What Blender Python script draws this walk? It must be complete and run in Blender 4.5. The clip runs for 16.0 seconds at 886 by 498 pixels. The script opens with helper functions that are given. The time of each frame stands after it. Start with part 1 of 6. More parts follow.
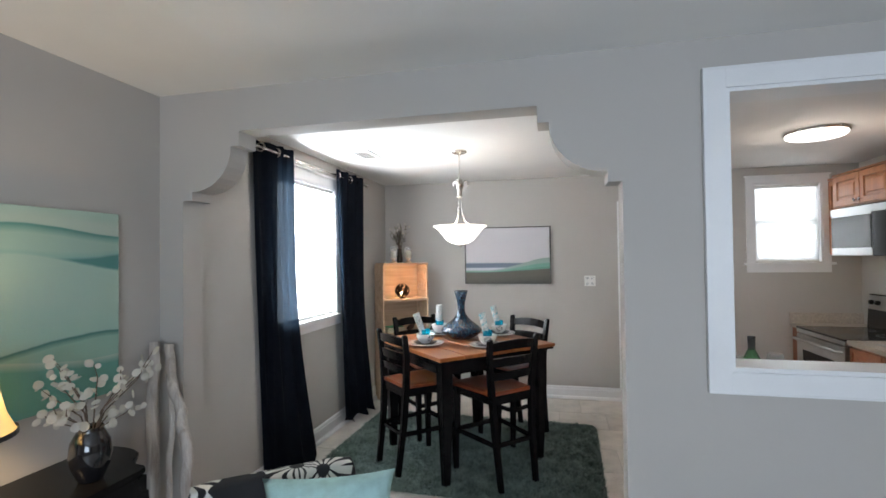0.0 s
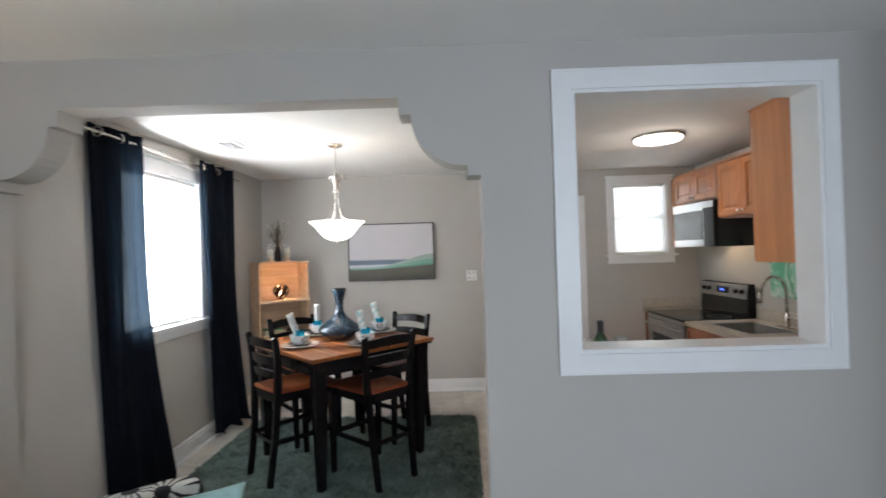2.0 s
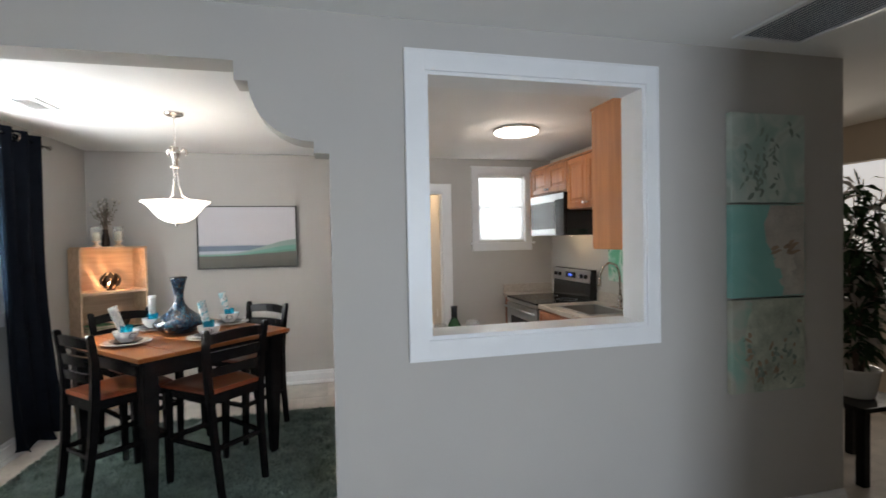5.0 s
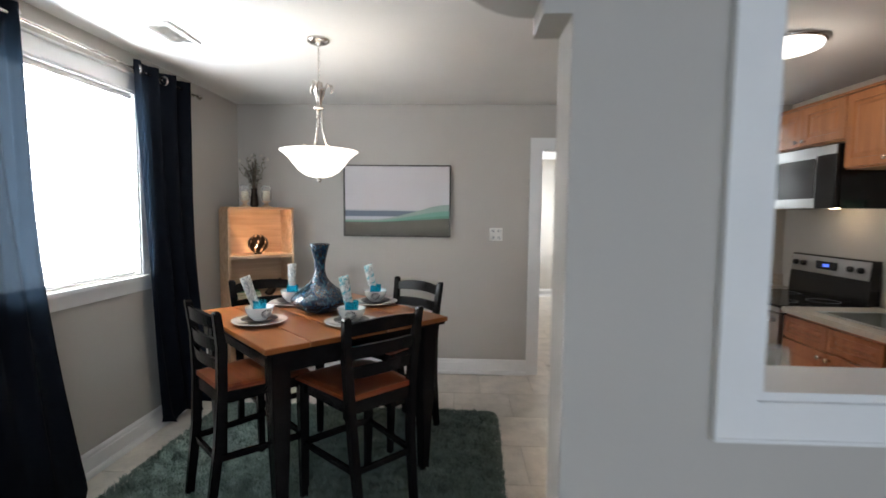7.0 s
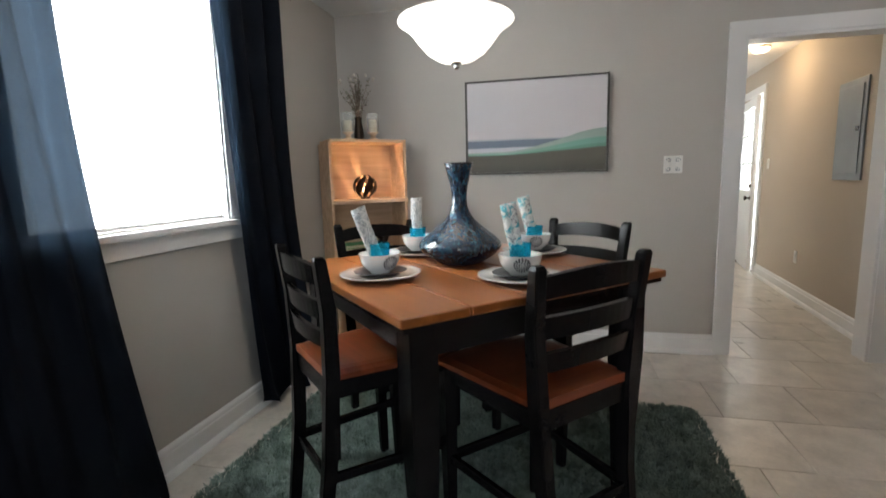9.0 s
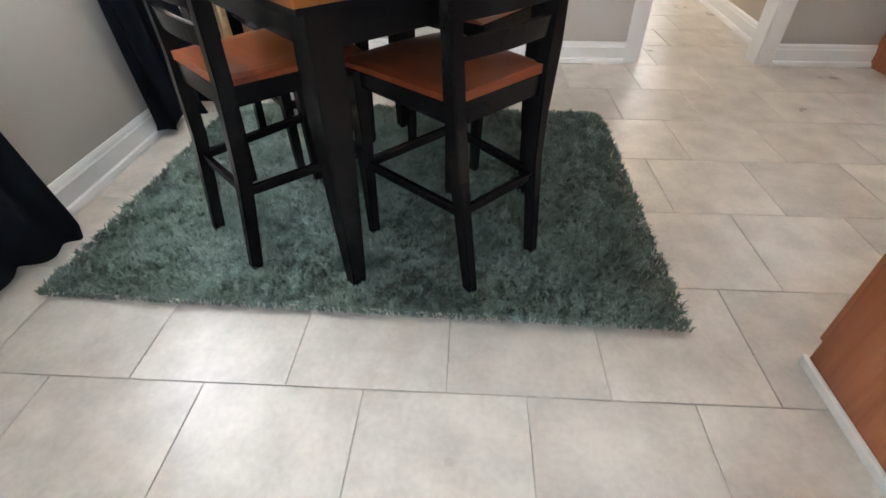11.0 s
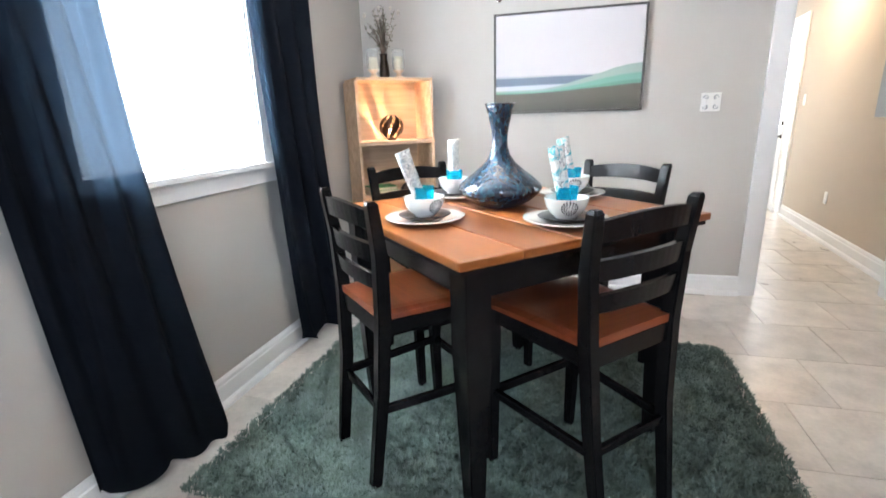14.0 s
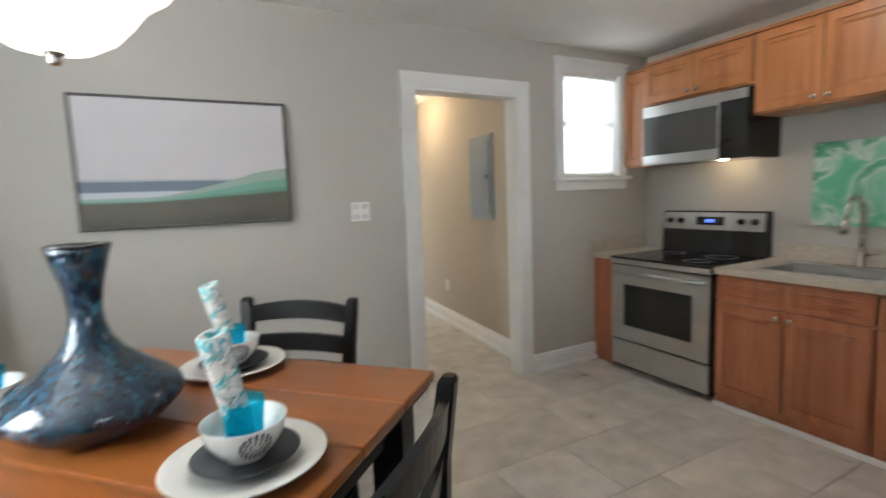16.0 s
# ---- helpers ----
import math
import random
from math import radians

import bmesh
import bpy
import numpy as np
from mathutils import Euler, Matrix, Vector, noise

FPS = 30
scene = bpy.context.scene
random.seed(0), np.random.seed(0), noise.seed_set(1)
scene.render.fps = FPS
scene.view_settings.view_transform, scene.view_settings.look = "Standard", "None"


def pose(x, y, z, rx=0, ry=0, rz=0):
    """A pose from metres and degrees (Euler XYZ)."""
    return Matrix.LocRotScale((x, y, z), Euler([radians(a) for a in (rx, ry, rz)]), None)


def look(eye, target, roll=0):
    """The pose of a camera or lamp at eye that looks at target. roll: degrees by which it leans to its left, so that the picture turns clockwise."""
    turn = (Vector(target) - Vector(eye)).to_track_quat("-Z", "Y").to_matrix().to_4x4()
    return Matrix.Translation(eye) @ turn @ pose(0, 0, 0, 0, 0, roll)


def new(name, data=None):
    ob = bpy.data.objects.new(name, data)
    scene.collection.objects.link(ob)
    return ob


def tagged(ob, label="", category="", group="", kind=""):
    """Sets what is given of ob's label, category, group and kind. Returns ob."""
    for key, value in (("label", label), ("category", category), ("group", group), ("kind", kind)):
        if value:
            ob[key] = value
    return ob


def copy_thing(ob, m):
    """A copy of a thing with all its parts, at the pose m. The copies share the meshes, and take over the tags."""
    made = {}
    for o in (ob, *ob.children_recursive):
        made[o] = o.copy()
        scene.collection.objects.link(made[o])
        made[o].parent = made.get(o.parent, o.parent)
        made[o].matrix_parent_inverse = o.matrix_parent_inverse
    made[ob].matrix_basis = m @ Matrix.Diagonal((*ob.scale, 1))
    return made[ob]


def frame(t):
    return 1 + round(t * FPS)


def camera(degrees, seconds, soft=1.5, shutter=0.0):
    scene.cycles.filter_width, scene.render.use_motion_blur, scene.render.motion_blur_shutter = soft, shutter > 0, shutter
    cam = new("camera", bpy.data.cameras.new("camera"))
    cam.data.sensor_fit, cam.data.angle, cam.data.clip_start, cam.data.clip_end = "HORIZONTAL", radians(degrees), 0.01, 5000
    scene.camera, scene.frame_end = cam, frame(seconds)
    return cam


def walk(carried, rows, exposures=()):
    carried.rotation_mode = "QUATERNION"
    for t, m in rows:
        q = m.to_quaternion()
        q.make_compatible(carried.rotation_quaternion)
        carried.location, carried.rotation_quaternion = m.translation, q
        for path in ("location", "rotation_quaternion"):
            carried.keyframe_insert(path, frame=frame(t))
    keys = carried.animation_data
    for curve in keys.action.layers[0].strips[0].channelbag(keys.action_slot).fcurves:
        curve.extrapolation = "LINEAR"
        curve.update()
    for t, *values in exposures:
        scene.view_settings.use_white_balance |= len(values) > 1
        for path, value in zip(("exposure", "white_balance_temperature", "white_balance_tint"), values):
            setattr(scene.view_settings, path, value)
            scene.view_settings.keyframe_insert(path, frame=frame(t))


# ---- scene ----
cam = camera(85.9, 16.0, soft=1.6, shutter=0.4)
PATH = [
    (0, (0.521, 0.077, 1.549), (0.063, 2.023, 1.585), -0.7),
    (0.5, (0.541, 0.099, 1.552), (0.113, 2.052, 1.599), -0.5),
    (1, (0.552, 0.098, 1.548), (0.188, 2.064, 1.599), -0.5),
    (1.5, (0.568, 0.098, 1.543), (0.335, 2.084, 1.577), -1.1),
    (2, (0.66, 0.144, 1.528), (0.628, 2.144, 1.548), -1.7),
    (2.5, (0.72, 0.163, 1.531), (0.942, 2.15, 1.518), -2.2),
    (3, (0.782, 0.155, 1.522), (1.177, 2.115, 1.522), -2.0),
    (3.2, (0.786, 0.163, 1.519), (1.261, 2.106, 1.523), -1.7),
    (4.25, (0.792, 0.2, 1.516), (1.402, 2.103, 1.49), -1.2),
    (5.3, (0.784, 0.255, 1.508), (1.139, 2.223, 1.45), -0.7),
    (5.5, (0.788, 0.291, 1.504), (1.055, 2.272, 1.429), -0.3),
    (6, (0.813, 0.485, 1.477), (0.872, 2.481, 1.378), -0.1),
    (6.5, (0.721, 0.821, 1.46), (0.694, 2.817, 1.333), 0.4),
    (7, (0.587, 1.193, 1.461), (0.505, 3.186, 1.311), 0.6),
    (7.5, (0.415, 1.624, 1.443), (0.217, 3.606, 1.262), 0.5),
    (7.8, (0.301, 1.803, 1.401), (0.003, 3.772, 1.212), -0.3),
    (8, (0.241, 1.86, 1.415), (-0.116, 3.816, 1.204), -0.5),
    (8.5, (0.169, 2.004, 1.305), (-0.292, 3.939, 1.092), -1.6),
    (8.6, (0.163, 2.025, 1.285), (-0.3, 3.957, 1.061), -1.6),
    (9, (0.139, 2.044, 1.219), (-0.321, 3.969, 0.93), -1.5),
    (9.5, (0.115, 2.041, 1.185), (-0.237, 3.934, 0.644), -2.1),
    (10, (0.128, 2.054, 1.125), (-0.08, 3.832, 0.233), -1.5),
    (10.2, (0.128, 2.075, 1.118), (-0.025, 3.783, 0.09), -1.3),
    (11.25, (0.135, 2.08, 1.10), (0.05, 3.61, -0.19), -0.2),
    (12.3, (0.13, 2.07, 1.107), (-0.023, 3.685, -0.063), 0.9),
    (12.5, (0.12, 2.054, 1.104), (-0.077, 3.694, -0.025), 0.7),
    (13, (0.052, 2.03, 1.17), (-0.323, 3.759, 0.237), -0.4),
    (13.5, (0.034, 2.031, 1.211), (-0.449, 3.838, 0.503), -1.1),
    (14, (0.034, 2.004, 1.233), (-0.466, 3.867, 0.703), -1.9),
    (14.5, (0.05, 2.01, 1.282), (-0.331, 3.922, 0.832), -1.6),
    (15, (0.065, 2.202, 1.3), (-0.068, 4.163, 0.933), -1.5),
    (15.3, (0.046, 2.387, 1.313), (0.159, 4.357, 0.99), -1.6),
    (15.5, (0.032, 2.49, 1.314), (0.345, 4.444, 1.028), -1.7),
    (16, (-0.02, 2.688, 1.346), (0.901, 4.45, 1.129), -2.2),
]
EXPOSURES = [(0.0, -0.05, 6250, 10), (3.0, -0.1, 6450, 10), (5.5, -0.10, 6500, 10), (6.5, -0.28, 6450, 10), (7.5, -0.34, 6400, 10), (9.0, -0.36, 6550, 9), (9.5, -0.22, 6750, 9), (10.0, 0.44, 6750, 10), (11.25, 0.75, 6300, 10), (12.5, 0.85, 6150, 10), (13.0, 1.13, 5850, 10), (13.5, 1.16, 5900, 10), (14.0, 0.98, 6050, 10), (14.5, 0.60, 6250, 9), (15.2, 0.2, 6450, 8), (16.0, -0.02, 6350, 6)]
walk(cam, [(t, look(eye, target, roll)) for t, eye, target, roll in PATH], EXPOSURES)

# ---- world and light ----
world = bpy.data.worlds.new("daylight")
scene.world = world
world.use_nodes = True
wn = world.node_tree.nodes
sky = wn.new("ShaderNodeTexSky")
sky.sky_type, sky.sun_disc = "NISHITA", False
sky.sun_elevation, sky.sun_rotation = radians(45), radians(200)
world.node_tree.links.new(sky.outputs[0], wn["Background"].inputs[0])
wn["Background"].inputs[1].default_value = 0.12


def area_lamp(name, m, w, h, power, color):
    d = bpy.data.lights.new(name, "AREA")
    d.shape, d.size, d.size_y, d.energy, d.color = "RECTANGLE", w, h, power, color
    o = new(name, d)
    o.matrix_world = m
    return o


def bulb(name, loc, power, color, radius=0.04):
    d = bpy.data.lights.new(name, "POINT")
    d.energy, d.color, d.shadow_soft_size = power, color, radius
    o = new(name, d)
    o.location = loc
    return o


DAY = (0.92, 0.97, 1.0)
WARM = (1.0, 0.72, 0.42)
area_lamp("dining_window_daylight", look((-1.515, 3.64, 1.615), (0, 3.64, 1.615)), 0.925, 1.09, 125, DAY)
area_lamp("kitchen_window_daylight", look((2.78, 5.60, 1.86), (2.78, 0, 1.86)), 0.58, 0.74, 8, DAY)
area_lamp("front_window_daylight", look((1.35, -2.60, 1.5), (0.9, 0, 2.1)), 2.1, 1.4, 94, (0.73, 0.85, 1.0))
area_lamp("hall_door_daylight", look((2.62, 8.95, 1.5), (0, 8.85, 1.3)), 0.6, 0.9, 42, DAY)
area_lamp("passage_window_daylight", look((5.18, 3.1, 1.5), (4, 3.4, 1.0)), 0.9, 1.2, 7, (1.0, 0.9, 0.78))
bulb("pendant_bulb", (-0.232, 3.895, 1.765), 3.2, (1.0, 0.86, 0.68), 0.05)
bulb("kitchen_ceiling_bulb", (2.35, 3.98, 2.30), 6.6, (1.0, 0.85, 0.71), 0.12)
bulb("hall_ceiling_bulb", (1.95, 7.45, 2.25), 14, WARM, 0.08)
bulb("table_lamp_bulb", (-1.30, 1.165, 1.13), 14, WARM, 0.04)
bulb("shelf_light_bulb", (-1.135, 5.155, 1.185), 6.0, (1.0, 0.60, 0.30), 0.012)
bulb("range_hood_bulb", (3.24, 4.72, 1.50), 1.6, (1.0, 0.75, 0.45), 0.03)


# ---- materials ----
def mat(name, color, rough=0.6, metal=0.0, vary=0.12, scale=6.0, fine=90.0, bump=0.05, rvary=0.1, coat=0.0, spec=0.5, trans=0.0):
    """Paint, wood, stone or metal with variation at two scales and fine relief."""
    m = bpy.data.materials.new(name)
    m.use_nodes = True
    n, l = m.node_tree.nodes, m.node_tree.links
    p = n["Principled BSDF"]
    p.inputs["Roughness"].default_value, p.inputs["Metallic"].default_value = rough, metal
    p.inputs["Coat Weight"].default_value = coat
    p.inputs["Specular IOR Level"].default_value = spec
    p.inputs["Transmission Weight"].default_value = trans
    tc = n.new("ShaderNodeTexCoord")
    a, b = n.new("ShaderNodeTexNoise"), n.new("ShaderNodeTexNoise")
    a.inputs["Scale"].default_value, b.inputs["Scale"].default_value = scale, fine
    a.inputs["Detail"].default_value, b.inputs["Detail"].default_value = 5, 3
    l.new(tc.outputs["Object"], a.inputs["Vector"]), l.new(tc.outputs["Object"], b.inputs["Vector"])
    add = n.new("ShaderNodeMath")
    add.operation = "MULTIPLY_ADD"
    l.new(b.outputs[0], add.inputs[0])
    add.inputs[1].default_value = 0.35
    l.new(a.outputs[0], add.inputs[2])
    ramp = n.new("ShaderNodeValToRGB")
    c0 = [max(0, c * (1 - vary)) for c in color]
    c1 = [min(1, c * (1 + vary)) for c in color]
    ramp.color_ramp.elements[0].position, ramp.color_ramp.elements[1].position = 0.45, 0.9
    ramp.color_ramp.elements[0].color, ramp.color_ramp.elements[1].color = (*c0, 1), (*c1, 1)
    l.new(add.outputs[0], ramp.inputs[0])
    l.new(ramp.outputs[0], p.inputs["Base Color"])
    mr = n.new("ShaderNodeMapRange")
    mr.inputs[3].default_value, mr.inputs[4].default_value = max(0.02, rough - rvary), min(1, rough + rvary)
    l.new(a.outputs[0], mr.inputs[0]), l.new(mr.outputs[0], p.inputs["Roughness"])
    if bump:
        bp = n.new("ShaderNodeBump")
        bp.inputs["Strength"].default_value, bp.inputs["Distance"].default_value = bump, 0.01
        l.new(add.outputs[0], bp.inputs["Height"]), l.new(bp.outputs[0], p.inputs["Normal"])
    return m


def ramp_set(ramp, stops, mode="LINEAR"):
    r = ramp.color_ramp
    r.interpolation = mode
    while len(r.elements) > 1:
        r.elements.remove(r.elements[-1])
    r.elements[0].position, r.elements[0].color = stops[0][0], (*stops[0][1], 1)
    for pos, c in stops[1:]:
        r.elements.new(pos).color = (*c, 1)


def wood(name, dark, light, rough=0.4, along="X", scale=3.0, coat=0.2):
    """Wood with stretched grain along one local axis."""
    m = mat(name, light, rough, bump=0.0, coat=coat, rvary=0.02)
    n, l = m.node_tree.nodes, m.node_tree.links
    tc, mp, g, w = n.new("ShaderNodeTexCoord"), n.new("ShaderNodeMapping"), n.new("ShaderNodeTexNoise"), n.new("ShaderNodeTexNoise")
    sc = {"X": (0.6, 9, 9), "Y": (9, 0.6, 9), "Z": (9, 9, 0.6)}[along]
    mp.inputs["Scale"].default_value = [s * scale for s in sc]
    info, off = n.new("ShaderNodeObjectInfo"), n.new("ShaderNodeVectorMath")
    off.operation = "ADD"
    sc2 = n.new("ShaderNodeMath")
    sc2.operation = "MULTIPLY"
    sc2.inputs[1].default_value = 13.0
    l.new(info.outputs["Random"], sc2.inputs[0])
    l.new(tc.outputs["Object"], off.inputs[0]), l.new(sc2.outputs[0], off.inputs[1])
    l.new(off.outputs[0], mp.inputs[0])
    g.inputs["Scale"].default_value, g.inputs["Detail"].default_value, g.inputs["Distortion"].default_value = 1.0, 6, 0.6
    w.inputs["Scale"].default_value, w.inputs["Detail"].default_value = 5.0, 4
    l.new(mp.outputs[0], g.inputs["Vector"]), l.new(mp.outputs[0], w.inputs["Vector"])
    mx = n.new("ShaderNodeMath")
    mx.operation = "MULTIPLY_ADD"
    mx.inputs[1].default_value = 0.3
    l.new(w.outputs[0], mx.inputs[0]), l.new(g.outputs[0], mx.inputs[2])
    r = n.new("ShaderNodeValToRGB")
    mid = [(a + b) / 2 for a, b in zip(dark, light)]
    ramp_set(r, [(0.42, dark), (0.62, mid), (0.82, light)])
    l.new(mx.outputs[0], r.inputs[0])
    p = n["Principled BSDF"]
    l.new(r.outputs[0], p.inputs["Base Color"])
    bp = n.new("ShaderNodeBump")
    bp.inputs["Strength"].default_value, bp.inputs["Distance"].default_value = 0.03, 0.001
    l.new(mx.outputs[0], bp.inputs["Height"]), l.new(bp.outputs[0], p.inputs["Normal"])
    return m


def glass(name, color, rough=0.02):
    m = bpy.data.materials.new(name)
    m.use_nodes = True
    p = m.node_tree.nodes["Principled BSDF"]
    p.inputs["Base Color"].default_value = (*color, 1)
    p.inputs["Transmission Weight"].default_value, p.inputs["Roughness"].default_value = 1.0, rough
    return m


def glowing(name, color, strength):
    m = bpy.data.materials.new(name)
    m.use_nodes = True
    p = m.node_tree.nodes["Principled BSDF"]
    p.inputs["Base Color"].default_value = (*color, 1)
    p.inputs["Emission Color"].default_value = (*color, 1)
    p.inputs["Emission Strength"].default_value = strength
    return m


def thin(name, color, share, vary=0.15, scale=8, rough=0.8, spec=0.5, clear=0.0):
    """Cloth or slats that let some light through."""
    m = mat(name, color, rough, vary=vary, scale=scale, fine=400, bump=0.04 if not clear else 0.0, spec=spec)
    n, l = m.node_tree.nodes, m.node_tree.links
    t, mx = n.new("ShaderNodeBsdfTranslucent"), n.new("ShaderNodeMixShader")
    t.inputs[0].default_value = (*color, 1)
    mx.inputs[0].default_value = share
    l.new(n["Principled BSDF"].outputs[0], mx.inputs[1]), l.new(t.outputs[0], mx.inputs[2])
    last = mx
    if clear:
        tr, m2 = n.new("ShaderNodeBsdfTransparent"), n.new("ShaderNodeMixShader")
        tr.inputs[0].default_value = (*[min(1, c * 1.3 + 0.15) for c in color], 1)
        m2.inputs[0].default_value = clear
        l.new(mx.outputs[0], m2.inputs[1]), l.new(tr.outputs[0], m2.inputs[2])
        last = m2
    l.new(last.outputs[0], n["Material Output"].inputs[0])
    return m


M_WALL = mat("greige_wall_paint", (0.47, 0.444, 0.412), 0.7, vary=0.035, scale=1.6, fine=220, bump=0.06)
M_HALL = mat("beige_hall_paint", (0.50, 0.43, 0.35), 0.7, vary=0.035, scale=1.6, fine=220, bump=0.06)
M_CEIL = mat("white_ceiling_paint", (0.82, 0.81, 0.79), 0.85, vary=0.03, scale=2.0, fine=160, bump=0.12)
M_TRIM = mat("white_gloss_trim", (0.80, 0.80, 0.80), 0.35, vary=0.03, scale=5, fine=120, bump=0.03)
M_GROUT = mat("grey_grout", (0.43, 0.40, 0.365), 0.9, vary=0.15, scale=9)
M_BLACK = mat("black_stained_wood", (0.008, 0.0075, 0.0075), 0.22, vary=0.2, scale=9, bump=0.0, coat=0.0, rvary=0.04, spec=0.14)
M_SEAT = wood("cherry_seat_wood", (0.115, 0.024, 0.008), (0.195, 0.044, 0.014), 0.33, "X", 2.2, 0.08)
M_TABLE = wood("cherry_table_wood", (0.19, 0.056, 0.012), (0.262, 0.083, 0.018), 0.30, "Y", 1.4, 0.08)
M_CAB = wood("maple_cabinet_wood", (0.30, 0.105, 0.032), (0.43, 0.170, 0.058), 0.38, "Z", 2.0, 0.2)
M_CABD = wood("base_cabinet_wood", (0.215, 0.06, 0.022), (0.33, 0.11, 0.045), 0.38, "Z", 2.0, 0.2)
M_PINE = wood("pale_pine_wood", (0.47, 0.31, 0.19), (0.64, 0.45, 0.30), 0.6, "X", 2.0, 0.0)
M_STEEL = mat("brushed_steel", (0.56, 0.56, 0.56), 0.32, 1.0, vary=0.08, scale=4, fine=300, bump=0.03)
M_NICKEL = mat("brushed_nickel", (0.62, 0.58, 0.53), 0.25, 1.0, vary=0.06, scale=20, fine=200, bump=0.0)
M_APPL = mat("black_glass_enamel", (0.012, 0.012, 0.013), 0.12, vary=0.2, scale=5, bump=0.0, rvary=0.04)
M_COUNTER = mat("speckled_beige_laminate", (0.46, 0.40, 0.34), 0.35, vary=0.17, scale=60, fine=400, bump=0.0)
M_NAVY = thin("navy_curtain_cloth", (0.0065, 0.008, 0.012), 0.22, 0.2, 8, 0.95, 0.08, 0.004)
for nd in M_NAVY.node_tree.nodes:
    # daylight comes through the weave; its blue tint stands in for lens haze
    if nd.type in ("BSDF_TRANSLUCENT", "BSDF_TRANSPARENT"):
        nd.inputs[0].default_value = (0.012, 0.022, 0.036, 1) if nd.type == "BSDF_TRANSLUCENT" else (0.75, 0.88, 1.0, 1)
M_BLIND = thin("white_blind_slat", (0.94, 0.94, 0.94), 0.8, 0.02)
M_PLATE = mat("white_glazed_china", (0.80, 0.79, 0.76), 0.15, vary=0.03, scale=12, bump=0.0, coat=0.5)
M_DARKPL = mat("charcoal_glazed_china", (0.022, 0.022, 0.026), 0.38, vary=0.3, scale=20, bump=0.0, coat=0.0)
M_TEAL = thin("teal_glass", (0.06, 0.52, 0.62), 0.5, 0.05, 20, 0.06, 0.7, 0.74)
M_BASIN = mat("satin_steel_basin", (0.40, 0.39, 0.37), 0.4, 0.6, vary=0.1, scale=8, bump=0.0)
M_GLASSWARE = thin("thin_clear_glass", (0.85, 0.88, 0.88), 0.3, 0.0, 20, 0.03, 0.9, 0.80)
M_CLEAR = glass("clear_glass", (0.96, 0.98, 0.97))
M_SHADE = glowing("frosted_bowl_glass", (1.0, 0.94, 0.85), 2.2)
M_DIFF = glowing("white_lamp_diffuser", (1.0, 0.96, 0.9), 3.5)
M_BKVASE = mat("black_glazed_ceramic", (0.01, 0.01, 0.012), 0.12, vary=0.3, scale=8, bump=0.0, coat=0.6, rvary=0.05)
M_BARK = wood("weathered_birch_bark", (0.30, 0.25, 0.22), (0.60, 0.55, 0.50), 0.85, "Z", 3.0, 0.0)
M_PETAL = thin("white_paper_petals", (0.60, 0.565, 0.49), 0.3, 0.08)
M_TWIG = mat("brown_twig", (0.12, 0.08, 0.055), 0.8, vary=0.3, scale=30)
M_LEAF = thin("dark_green_leaf", (0.035, 0.075, 0.03), 0.2, 0.35, 20)
M_LEAFW = thin("pale_blossom", (0.55, 0.50, 0.44), 0.3, 0.1, 20)
M_METAL_GREY = mat("grey_painted_steel", (0.22, 0.25, 0.28), 0.45, 0.3, vary=0.15, scale=5, bump=0.03)
M_PLASTIC = mat("white_plastic", (0.78, 0.77, 0.74), 0.4, vary=0.03, scale=10, bump=0.0)
M_CANDLE = mat("ivory_wax", (0.68, 0.60, 0.42), 0.5, vary=0.06, scale=15)
M_MINT = mat("mint_plush", (0.40, 0.60, 0.58), 0.95, vary=0.12, scale=25, fine=300, bump=0.4)
M_GREENBOOK = mat("green_book_cloth", (0.05, 0.20, 0.07), 0.7, vary=0.15, scale=20)
M_CREAMBOOK = mat("cream_book_paper", (0.55, 0.50, 0.36), 0.8, vary=0.15, scale=40)
M_RUST = mat("dark_bronze", (0.035, 0.022, 0.015), 0.35, 0.8, vary=0.4, scale=14)
M_BOTTLE = glass("green_bottle_glass", (0.06, 0.30, 0.10))
M_LABEL = mat("cream_paper_label", (0.62, 0.58, 0.48), 0.8)
M_DOOR = mat("white_painted_door", (0.74, 0.75, 0.75), 0.4, vary=0.03, scale=4, bump=0.03)
M_SKYCARD = glowing("bright_outdoors", (0.95, 0.98, 1.0), 4.0)
M_PALECARD = glowing("hazy_daylight", (1.0, 0.95, 0.88), 0.4)
M_BLUELED = glowing("blue_clock_digits", (0.1, 0.2, 1.0), 2.0)


